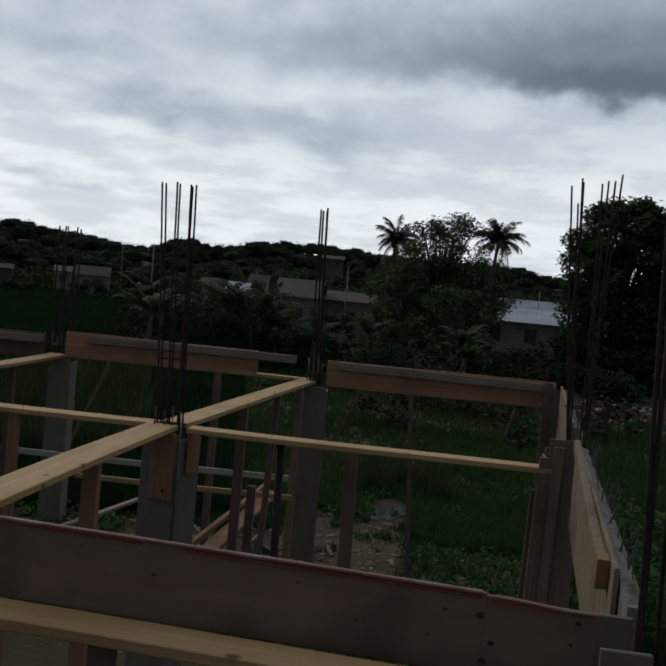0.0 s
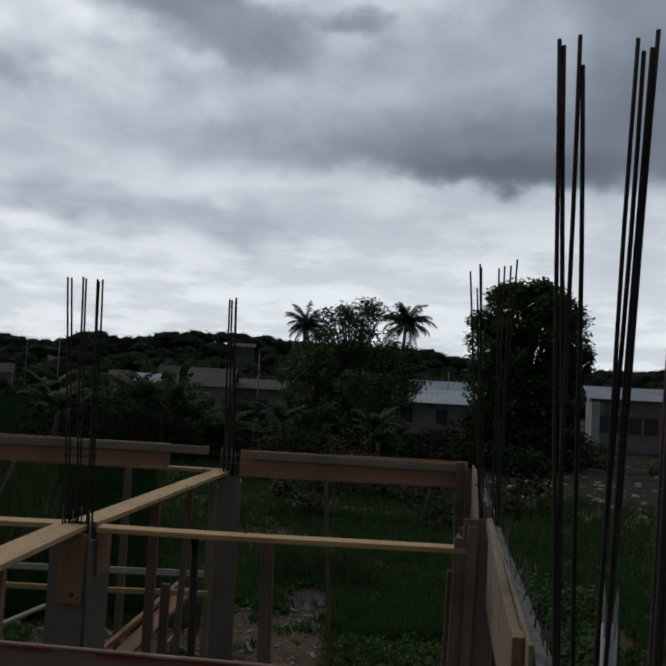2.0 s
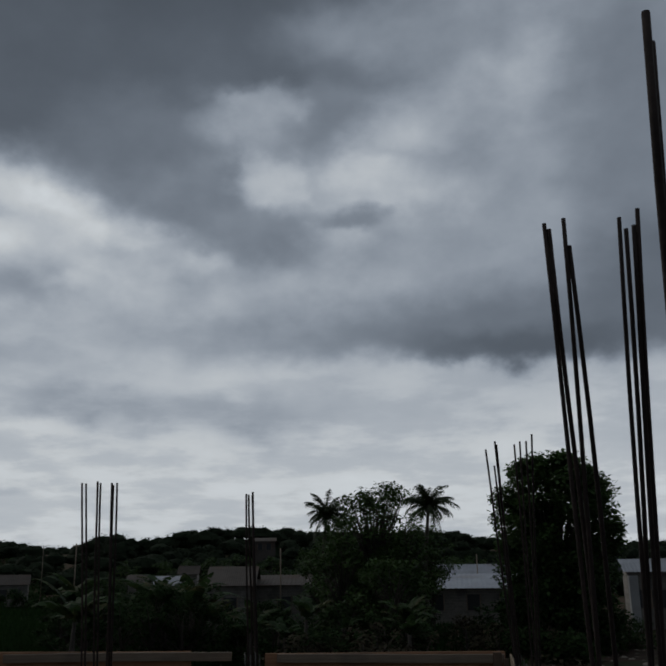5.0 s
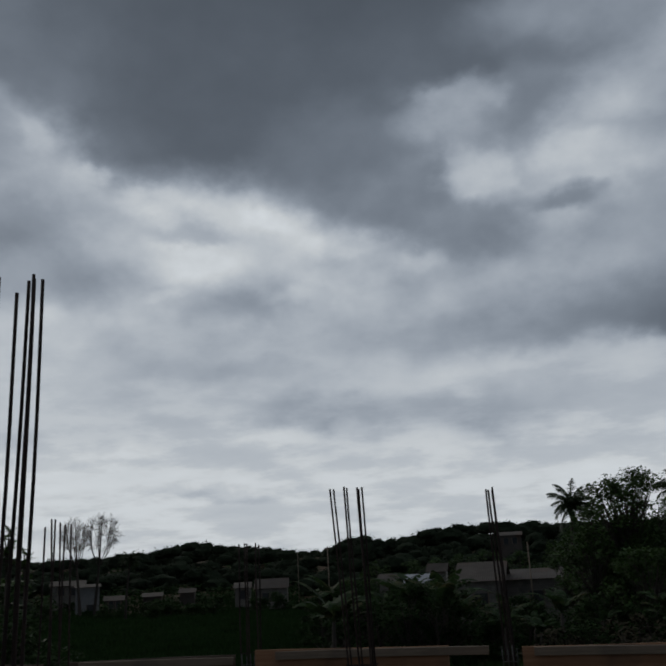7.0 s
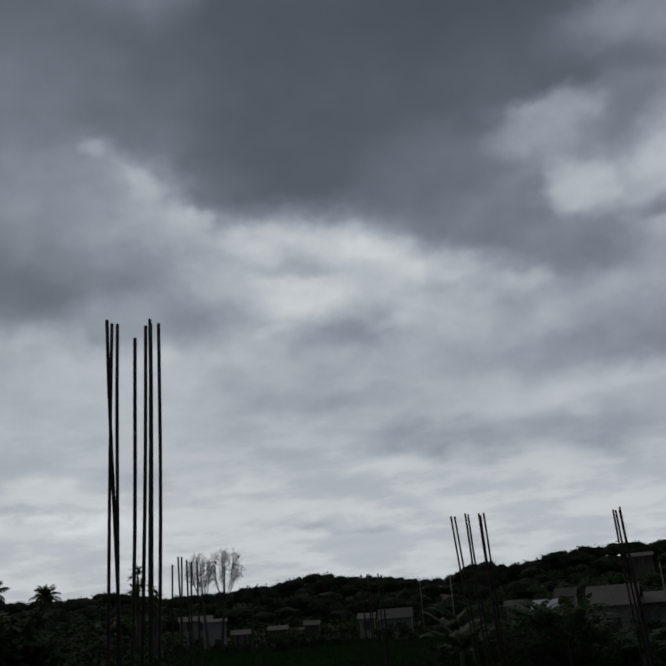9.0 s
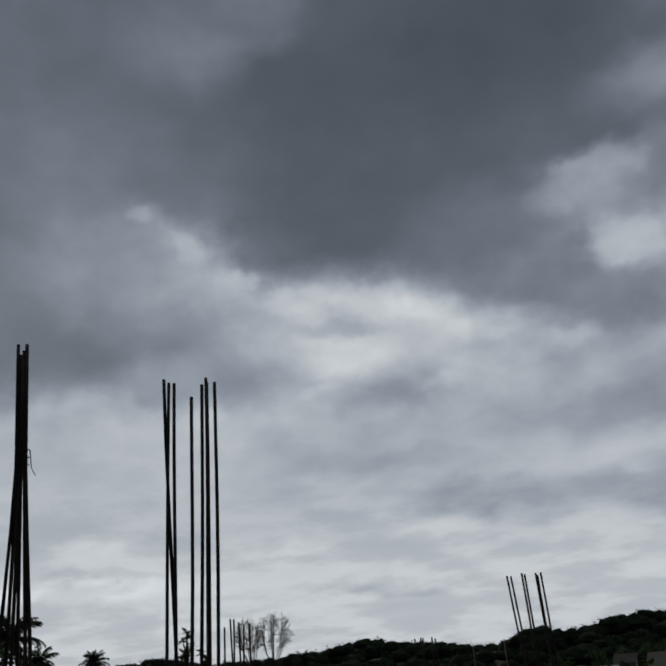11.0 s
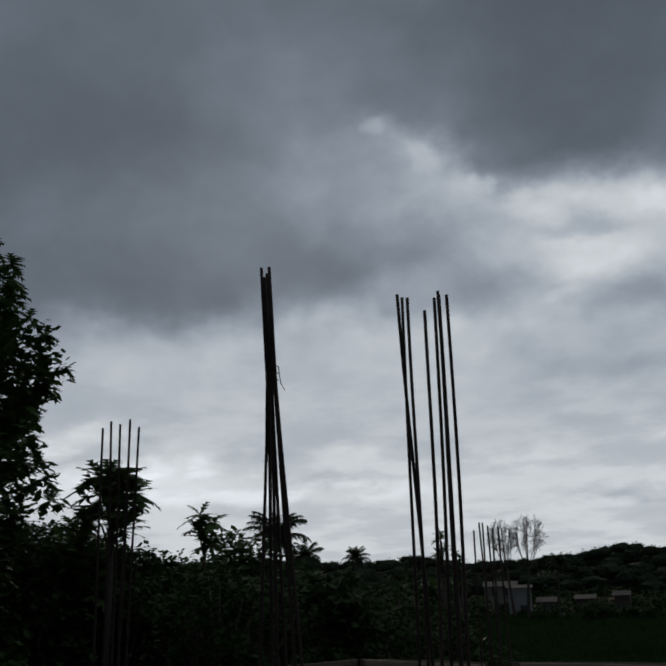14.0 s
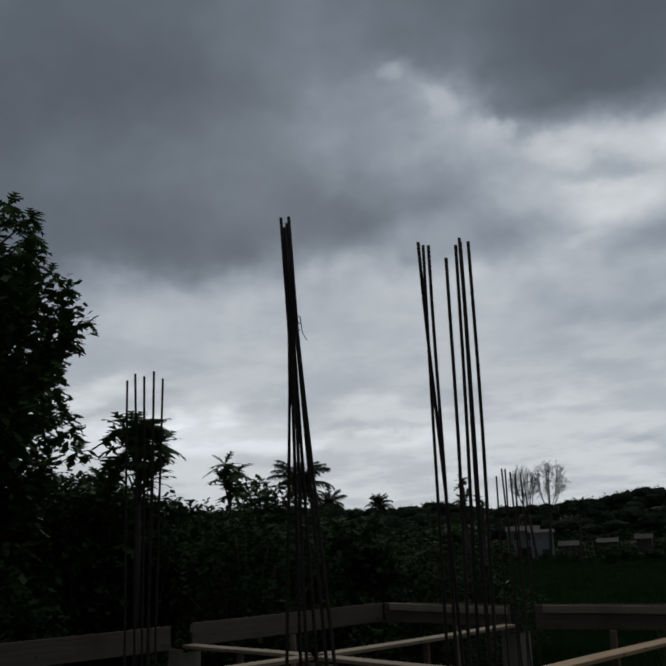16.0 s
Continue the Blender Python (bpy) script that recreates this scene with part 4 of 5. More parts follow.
# rough concrete spilt outside the corner, falling away to the outside
bm = bmesh.new()
bmesh.ops.create_grid(bm, x_segments=34, y_segments=40, size=0.5)
for v in bm.verts:
    u, w = v.co.x + 0.5, v.co.y
    v.co.x, v.co.y = u * 0.30, w * 0.52
    v.co.z = 2.30 - 0.10 * u - 0.34 * max(u - 0.55, 0) ** 1.3 + 0.045 * noise.noise((v.co.x * 22, v.co.y * 22, 1)) + 0.02 * noise.noise((v.co.x * 70, v.co.y * 70, 4))
rim = bmesh.ops.extrude_face_region(bm, geom=bm.faces[:])
for v in rim["geom"]:
    if isinstance(v, bmesh.types.BMVert):
        v.co.z = 0.0
        v.co.x *= 1.25
bmesh.ops.recalc_face_normals(bm, faces=bm.faces[:])
ob = part("concrete_stub", bm, CONCRETE)
ob.location = (0.435, 2.56, 0.0)
tagged(ob, "rough grey concrete pier outside the corner form", "concrete")
crumbs = random.Random(77)
for k in range(26):
    bm = bmesh.new()
    r = crumbs.uniform(0.008, 0.022)
    bmesh.ops.create_icosphere(bm, subdivisions=1, radius=r)
    for v in bm.verts:
        v.co *= crumbs.uniform(0.7, 1.2)
    ob = part("concrete_lump", bm, CONCRETE)
    u = crumbs.uniform(0.1, 0.8)
    ob.location = (0.435 + u * 0.30, 2.56 + crumbs.uniform(-0.24, 0.24), 2.30 - 0.10 * u - 0.34 * max(u - 0.55, 0) ** 1.3 + r * 0.3)
    tagged(ob, "broken lump of grey concrete on the pier", "rubble", group="concrete lumps")


# ---- vegetation ----
def leaf_quads(vs, fs, c, size, rnd, droop=0.3, up=0.0):
    """One leaf: two triangles folded along the middle rib."""
    a = rnd.uniform(0, math.tau)
    tilt = rnd.uniform(-0.6, 0.9) - droop
    d = Vector((math.cos(a) * math.cos(tilt), math.sin(a) * math.cos(tilt), math.sin(tilt) + up))
    d.normalize()
    s = Vector((-math.sin(a), math.cos(a), rnd.uniform(-0.5, 0.5))).normalized()
    n = len(vs)
    w = size * 0.33
    vs += [tuple(c), tuple(c + d * size * 0.5 + s * w), tuple(c + d * size), tuple(c + d * size * 0.5 - s * w)]
    fs += [(n, n + 1, n + 2), (n, n + 2, n + 3)]


def clump(vs, fs, c, r, count, size, rnd, flat=0.75):
    for _ in range(count):
        v = Vector((rnd.gauss(0, 1), rnd.gauss(0, 1), rnd.gauss(0, 1)))
        v.normalize()
        v *= r * rnd.uniform(0.35, 1.0) ** 0.6
        v.z *= flat
        leaf_quads(vs, fs, Vector(c) + v, size * rnd.uniform(0.6, 1.3), rnd)


def broadleaf(name, at, height, spread, label, clumps=40, leaves=90, leaf=0.22, low=0.25, seed=1, mat=LEAF, bark=BARK, clump_r=None, group="", outline=None):
    """A tapered trunk that forks into limbs, each ending in clumps of leaves."""
    rnd = random.Random(seed)
    tree = thing(name, label, "tree", at, group)
    bm = bmesh.new()
    r0 = height * 0.022 + 0.03
    top = Vector((rnd.uniform(-0.3, 0.3), rnd.uniform(-0.3, 0.3), height * 0.55))
    tube(bm, [(0, 0, -0.1), top * 0.33 + Vector((rnd.uniform(-0.1, 0.1), 0, 0)), top * 0.7, top], [r0, r0 * 0.8, r0 * 0.6, r0 * 0.35], 8)
    vs, fs = [], []
    cr = clump_r or spread * 0.22
    for i in range(clumps):
        a, s = rnd.uniform(0, math.tau), rnd.uniform(0, 1)
        h = low + (1 - low) * s
        prof = math.sin(math.pi * min(max((h - low) / (1 - low), 0.06), 1) ** 0.75) ** 0.6
        if outline:
            prof = float(np.interp(s, [p[0] for p in outline], [p[1] for p in outline]))
        rad = spread * (0.25 + 0.75 * prof) * rnd.uniform(0.3, 1.0) ** (0.6 if outline else 1.0)
        c = Vector((math.cos(a) * rad, math.sin(a) * rad, height * h - cr * 0.6))
        k = min(max(h - 0.25, 0.15), 0.95)
        start = top * k
        mid = (start + c) / 2 + Vector((0, 0, 0.08 * height * rnd.uniform(-0.3, 0.6)))
        tube(bm, [start, mid, c], [r0 * 0.32, r0 * 0.2, r0 * 0.07], 5)
        clump(vs, fs, c, cr * rnd.uniform(0.7, 1.25), leaves, leaf, rnd)
    part("trunk", bm, bark, tree, smooth=True)
    raw("crown", vs, fs, mat, tree)
    return tree


def palm(at, height, label, fronds=32, length=2.6, seed=1, lean=(0.4, 0.2), dead=3):
    rnd = random.Random(seed)
    tree = thing("palm_tree", label, "palm tree", at, group="coconut palms")
    bm = bmesh.new()
    pts = [(lean[0] * s * s, lean[1] * s * s, height * s - 0.1) for s in (0, 0.2, 0.4, 0.6, 0.8, 1)]
    tube(bm, pts, [0.20, 0.15, 0.13, 0.12, 0.11, 0.10], 8)
    part("trunk", bm, BARK, tree, smooth=True)
    vs, fs = [], []
    hub = Vector((lean[0], lean[1], height))
    for i in range(fronds + dead):
        a = i * 2.4 + rnd.uniform(-0.2, 0.2)
        lift = rnd.uniform(-0.25, 1.45) if i < fronds else rnd.uniform(-0.9, -0.2)
        ln = length * rnd.uniform(0.8, 1.1)
        out = Vector((math.cos(a), math.sin(a), 0))
        p, slope = hub.copy(), lift
        rib = [p.copy()]
        for k in range(9):
            p = p + (out * math.cos(slope) + Vector((0, 0, 1)) * math.sin(slope)) * ln / 9
            slope -= 0.05 + 0.026 * k
            slope = max(slope, -1.35)
            rib.append(p.copy())
        side = Vector((-out.y, out.x, 0))
        for k in range(1, 10):
            for half in (0.0, 0.25, 0.5, 0.75):
                q = rib[k - 1].lerp(rib[k], half)
                fwd = (rib[k] - rib[k - 1]).normalized()
                s = (k + half) / 10
                reach = 0.80 * length / 2.6 * math.sin(math.pi * min(0.12 + 0.88 * s, 0.97)) ** 0.5
                for sg in (-1, 1):
                    tip = q + side * sg * reach * 0.62 + fwd * reach * 0.5 - Vector((0, 0, reach * rnd.uniform(0.25, 0.9)))
                    n = len(vs)
                    wv = fwd * 0.030
                    vs += [tuple(q - wv), tuple(q + wv), tuple(tip)]
                    fs.append((n, n + 1, n + 2))
        for k in range(9):
            n = len(vs)
            w0 = side * 0.025 * (1 - k / 10)
            vs += [tuple(rib[k] - w0), tuple(rib[k] + w0), tuple(rib[k + 1] + w0 * 0.8), tuple(rib[k + 1] - w0 * 0.8)]
            fs.append((n, n + 1, n + 2, n + 3))
    raw("crown", vs, fs, PALMLEAF, tree)
    return tree


def banana(at, height, label, leaves=8, seed=1):
    rnd = random.Random(seed)
    plant = thing("banana_plant", label, "banana plant", at, group="banana plants")
    bm = bmesh.new()
    tube(bm, [(0, 0, -0.05), (0.03, 0, height * 0.3), (0.05, 0.02, height * 0.55)], [0.13, 0.10, 0.06], 8)
    part("stem", bm, PALEBARK, plant, smooth=True)
    vs, fs = [], []
    for i in range(leaves):
        a = i * 2.4 + rnd.uniform(-0.3, 0.3)
        out = Vector((math.cos(a), math.sin(a), 0))
        side = Vector((-out.y, out.x, 0))
        slope = rnd.uniform(0.95, 1.55)
        ln = height * rnd.uniform(0.42, 0.66)
        p = Vector((0.05, 0.02, height * 0.52))
        rows = []
        for k in range(10):
            s = k / 9
            w = (0.03 if k < 2 else ln * 0.15 * math.sin(math.pi * min(s * 1.02, 0.99)) ** 0.5)
            rows.append((p.copy(), w))
            p = p + (out * math.cos(slope) + Vector((0, 0, 1)) * math.sin(slope)) * ln / 9
            slope -= rnd.uniform(0.08, 0.27)
        for k in range(9):
            (p0, w0), (p1, w1) = rows[k], rows[k + 1]
            for sg in (-1, 1):
                sag = Vector((0, 0, -rnd.uniform(0.1, 0.5)))
                n = len(vs)
                cut = rnd.uniform(0.75, 1.0)
                vs += [tuple(p0), tuple(p0 + side * sg * w0 + sag * w0), tuple(p0.lerp(p1, cut) + side * sg * w1 + sag * w1), tuple(p1)]
                fs.append((n, n + 1, n + 2, n + 3))
    raw("leaves", vs, fs, BANANALEAF, plant)
    return plant


def place(az, d, z=None):
    """The plan point at an azimuth in degrees and a distance from the viewer."""
    x, y = -0.2 + d * math.sin(radians(az)), -0.3 + d * math.cos(radians(az))
    return (x, y, ground_height(x, y) if z is None else z)


broadleaf("mango_tree", place(11.25, 46), 9.6, 2.95, "dense dark green broadleaf tree beside a shed", 300, 165, 0.25, 0.2, 11, MANGOLEAF, clump_r=0.62, outline=((0, 0.45), (0.2, 0.85), (0.45, 1.0), (0.7, 0.97), (0.86, 0.72), (0.95, 0.4), (1.0, 0.1)))
broadleaf("shade_tree", place(0.1, 52), 8.8, 3.8, "airy broadleaf tree between two coconut palms", 190, 64, 0.22, 0.12, 12, clump_r=0.6)
for az, d, h, w in ((-4.0, 92, 6.2, 2.2), (4.6, 92, 5.4, 2.0), (1.2, 50, 5.4, 2.0), (-2.0, 49, 5.6, 2.2), (1.0, 44, 4.6, 2.0), (-1.5, 53, 7.3, 2.3), (1.5, 53, 7.5, 2.3), (-8.2, 105, 6.5, 2.6), (-6.4, 106, 6.2, 2.6), (-4.6, 108, 5.9, 2.2), (-9.8, 104, 6.2, 2.6), (-11.6, 100, 5.6, 2.6), (-13.2, 102, 5.6, 2.6), (-15.4, 98, 5.4, 2.4), (-2.6, 57, 6.0, 2.2), (2.2, 57, 6.6, 1.9), (5.0, 95, 5.6, 2.0), (-0.5, 56, 6.2, 2.4), (1.8, 57, 6.3, 2.4), (1.9, 62, 5.8, 1.9), (0.8, 47, 4.4, 2.4), (6.2, 90, 5.6, 2.4), (8.6, 85, 5.4, 2.6)):
    broadleaf("small_tree", place(az, d), h, w, "dark leafy tree in the thicket below the palms", 44, 60, 0.22, 0.1, int(500 + az * 10), clump_r=0.5)
broadleaf("small_tree", place(3.5, 62), 6.9, 1.7, "leafy tree round a palm trunk", 40, 70, 0.22, 0.55, 551, clump_r=0.5)
broadleaf("small_tree", place(-3.3, 62), 6.2, 1.6, "leafy tree below a coconut palm", 40, 70, 0.22, 0.45, 552, clump_r=0.5)
palm(place(-3.35, 60), 7.55, "coconut palm with drooping dark fronds", seed=2, length=1.9)
palm(place(3.15, 60), 8.05, "tall coconut palm with long hanging fronds", seed=3, length=2.15)
palm(place(-43.5, 80), 6.9, "distant coconut palm above shrubs", seed=4, length=1.35)
palm(place(-30.9, 110), 7.0, "small distant palm on the field's edge", seed=5, length=1.6)
palm(place(-48.8, 40), 6.2, "coconut palm among dark shrubs", seed=6, length=1.6)
palm(place(-46.8, 55), 6.0, "coconut palm half hidden by shrubs", seed=7, length=1.4)

rnd = random.Random(3)
for i in range(30):
    az = rnd.choice((rnd.uniform(-18.5, -9.5), rnd.uniform(-8, 3)))
    banana(place(az, rnd.uniform(34, 48)), rnd.uniform(2.6, 4.3) if az < -10.5 else rnd.uniform(1.9, 3.1), "banana plant with torn hanging leaves", rnd.randint(6, 9), 60 + i)
for i in range(74):
    az = rnd.uniform(-19, 3.2) if i < 44 else rnd.uniform(-19, -11)
    broadleaf("shrub", place(az, rnd.uniform(36, 60)), rnd.uniform(2.0, 3.6) if az < -10.5 else rnd.uniform(1.0, 2.4), rnd.uniform(1.0, 2.0), "tangled dark shrub in the thicket", 18, 80, 0.16, 0.1, 100 + i, mat=SHRUBLEAF, group="thicket shrubs")
# dense growth on the left


def lobed_leaf(vs, fs, root, d, side, size, rnd):
    """A broad leaf cut into lobes on both sides of its rib."""
    droop = Vector((0, 0, -0.22 * size))
    rib = [root + d * size * s + droop * s * s for s in (0, 0.25, 0.5, 0.75, 1.0)]
    for k in range(4):
        w = size * (0.2, 0.42, 0.44, 0.26)[k]
        for sg in (-1, 1):
            n = len(vs)
            tip = rib[k].lerp(rib[k + 1], 0.9) + side * sg * w + d * size * 0.12 + Vector((0, 0, -0.08 * size))
            vs += [tuple(rib[k]), tuple(rib[k].lerp(rib[k + 1], 0.15) + side * sg * w * 0.35), tuple(tip), tuple(rib[k + 1])]
            fs.append((n, n + 1, n + 2, n + 3))


def lobed_tree(at, height, spread, label, tips, leaf, seed, crown_low):
    rnd = random.Random(seed)
    tree = thing("breadfruit_sapling", label, "tree", at)
    bm, vs, fs = bmesh.new(), [], []
    tube(bm, [(0, 0, -0.1), (0.05, 0, height * 0.5), (0.0, 0.05, height * 0.93)], [0.09, 0.07, 0.03], 7)
    for i in range(tips):
        a, h = i * 2.4, crown_low + (1 - crown_low) * (i + 0.5) / tips
        rad = spread * math.sqrt(max(1 - ((h - crown_low) / (1.02 - crown_low)) ** 1.6, 0.03)) * rnd.uniform(0.55, 1.0)
        c = Vector((math.cos(a) * rad, math.sin(a) * rad, height * h - leaf * 0.3))
        tube(bm, [(0, 0, height * (h - 0.12)), c * 0.5 + Vector((0, 0, height * (h - 0.09) * 0.5)), c], [0.03, 0.022, 0.012], 5)
        for k in range(9):
            b = k * 2.4 + rnd.uniform(-0.3, 0.3)
            lift = rnd.uniform(-0.4, 1.1)
            d = Vector((math.cos(b) * math.cos(lift), math.sin(b) * math.cos(lift), math.sin(lift)))
            lobed_leaf(vs, fs, c, d, Vector((-math.sin(b), math.cos(b), 0)), leaf * rnd.uniform(0.7, 1.15), rnd)
    part("trunk", bm, BARK, tree, smooth=True)
    raw("crown", vs, fs, LEAF, tree)
    return tree


def tall_tree(at, label, profile, seed):
    """A trunk with steep limbs; leaf tufts follow a crown radius given by height."""
    rnd = random.Random(seed)
    tree = thing("breadfruit_tree", label, "tree", at)
    bm, vs, fs = bmesh.new(), [], []
    hs, rs = [p[0] for p in profile], [p[1] for p in profile]
    top = hs[-1]
    tube(bm, [(0, 0, -0.1), (0.1, 0.1, top * 0.3), (-0.1, 0, top * 0.6), (0.3, 0.1, top * 0.93)], [0.26, 0.22, 0.14, 0.03], 9)
    for i in range(420):
        h = hs[0] + (top - hs[0]) * ((i + rnd.random()) / 420) ** 0.9
        a = i * 2.39996
        edge = float(np.interp(h, hs, rs))
        airy = h > top * 0.86
        rad = edge * (rnd.uniform(0.95, 1.08) if i % 3 == 0 else rnd.uniform(0.25, 0.95))
        if airy and i % 3 == 1:
            continue
        c = Vector((math.cos(a) * rad, math.sin(a) * rad, h - 0.15))
        s0 = Vector((0.0, 0.0, max(h - 0.4 - rad * 0.5, 0.6)))
        tube(bm, [s0, s0.lerp(c, 0.55) + Vector((0, 0, -0.1)), c], [0.045, 0.03, 0.010], 5)
        for k in range(8):
            b, lift = k * 2.4 + rnd.uniform(-0.4, 0.4), rnd.uniform(-0.7, 0.9)
            d = Vector((math.cos(b) * math.cos(lift), math.sin(b) * math.cos(lift), math.sin(lift)))
            lobed_leaf(vs, fs, c, d, Vector((-math.sin(b), math.cos(b), 0)), rnd.uniform(0.26, 0.42), rnd)
        if not airy:
            clump(vs, fs, c * 0.9 + Vector((0, 0, c.z * 0.1)), 0.55, 60, 0.26, rnd)
    for i in range(150):
        h = hs[0] + (top * 0.84 - hs[0]) * rnd.random()
        a, rad = rnd.uniform(0, math.tau), float(np.interp(h, hs, rs)) * rnd.uniform(0.0, 0.8)
        clump(vs, fs, Vector((math.cos(a) * rad, math.sin(a) * rad, h)), 0.7, 90, 0.27, rnd)
    part("trunk", bm, BARK, tree, smooth=True)
    raw("crown", vs, fs, LEAF, tree)


tall_tree(place(-70.3, 19), "tall dark breadfruit tree with broad lobed leaves", ((1.5, 2.2), (3.5, 2.0), (5.1, 1.9), (5.9, 2.75), (6.3, 2.35), (7.6, 2.1), (8.2, 2.85), (8.6, 2.1), (9.3, 2.2), (10.1, 1.75), (10.6, 1.6), (11.0, 0.8)), 13)
lobed_tree(place(-58.8, 18), 6.2, 0.6, "young breadfruit tree with big lobed leaves", 18, 0.54, 3, 0.8)
lobed_tree(place(-53.0, 22), 5.8, 0.32, "slender breadfruit tree above the shrubs", 5, 0.50, 4, 0.84)
lobed_tree(place(-60.5, 21), 5.4, 0.8, "breadfruit tree half hidden by shrubs", 16, 0.45, 5, 0.7)
lobed_tree(place(-37.95, 26), 5.28, 0.18, "thin sapling with drooping leaf tufts", 6, 0.25, 6, 0.80)
lobed_tree(place(-36.9, 26), 4.75, 0.18, "thin sapling with drooping leaf tufts", 5, 0.24, 7, 0.80)
CREST = ((-76, 6.0), (-64, 5.5), (-60, 4.6), (-58, 4.4), (-56, 3.8), (-54.5, 3.1), (-53, 2.6), (-51, 3.9), (-49, 3.6), (-46, 2.6), (-44, 1.6), (-40, 1.5), (-36, 0.9))


def crest_at(az, crest):
    return float(np.interp(az, [c[0] for c in crest], [c[1] for c in crest]))


for i in range(64):
    az = rnd.uniform(-76, -37)
    d = rnd.uniform(17, 36)
    top = 3.45 + d * math.tan(radians(crest_at(az, CREST))) * rnd.uniform(0.3, 1.0) - rnd.choice((0, 0, 0.6, 1.2))
    broadleaf("shrub", place(az, d), max(top, 1.6), rnd.uniform(1.3, 2.2), "dense dark shrub beside the site", 30, 90, 0.15, 0.05, 200 + i, mat=SHRUBLEAF, group="thicket shrubs", clump_r=0.5)
for az in (-75, -72, -69, -66.5, -65, -64, -63, -62, -61, -60, -59, -57.5, -56, -55, -54.5, -52, -50, -47.5, -45):
    d = rnd.uniform(20, 27)
    broadleaf("shrub", place(az, d), 3.45 + d * math.tan(radians(crest_at(az, CREST))) * rnd.uniform(0.85, 1.0), rnd.uniform(1.3, 1.9), "dense dark shrub of the thicket edge", 60, 90, 0.2, 0.05, int(700 - az * 3), mat=SHRUBLEAF, group="thicket shrubs", clump_r=0.5)
for az, d, h in ((-51.3, 30, 5.9), (-50.3, 32, 5.5), (-40.5, 27, 4.3), (-38.2, 28, 4.2)):
    broadleaf("small_tree", place(az, d), h, 1.3, "small leafy tree rising from the thicket", 26, 50, 0.26, 0.2, int(300 - az), clump_r=0.4)

# far treeline
RIDGE = ((-85, 2.4), (-48, 2.6), (-42, 2.3), (-40.9, 2.5), (-39.4, 2.7), (-36.3, 2.1), (-34, 2.2), (-31, 2.3), (-29.1, 2.55), (-27.8, 2.7), (-26.4, 3), (-25.3, 2.75), (-24.2, 2.55), (-22, 2.45),
         (-20.9, 2.2), (-19.5, 2.05), (-18.4, 2.1), (-16.4, 2.9), (-15, 2.6), (-13.5, 2.55), (-12.8, 2.85), (-11.5, 3.12), (-9.4, 3.2), (-7.3, 3.3), (-6.5, 2.95), (-5.7, 3.3), (-4.6, 3.1), (0, 2.8),
         (4.7, 2.9), (6.1, 2.7), (7.2, 2.4), (15.3, 1.96), (16.7, 2.2), (18, 2.03), (19.4, 2.25), (45, 2.2))


def far_crown(vs, fs, c, rx, rz, ball, leaves, size, rnd):
    """A round lumpy crown: a dense heart of foliage and loose leaves all over it."""
    bv, bf = ball
    seed = rnd.uniform(0, 99)
    n = len(vs)

    def skin(d, k=1.0):
        lump = 0.84 + 0.30 * noise.noise((d.x * 1.9 + seed, d.y * 1.9, d.z * 1.9)) + 0.14 * noise.noise((d.x * 5 + seed, d.y * 5, d.z * 5))
        flat = 0.55 if d.z < 0 else 1.0
        return Vector((c[0] + d.x * rx * lump * k, c[1] + d.y * rx * lump * k, c[2] + d.z * rz * lump * k * flat))
    vs += [tuple(skin(v, 0.93)) for v in bv]
    fs += [tuple(n + i for i in f) for f in bf]
    for _ in range(leaves):
        d = Vector((rnd.gauss(0, 1), rnd.gauss(0, 1), abs(rnd.gauss(0, 1)) - 0.25)).normalized()
        leaf_quads(vs, fs, skin(d, rnd.uniform(0.9, 1.04)), size * rnd.uniform(0.6, 1.3), rnd)


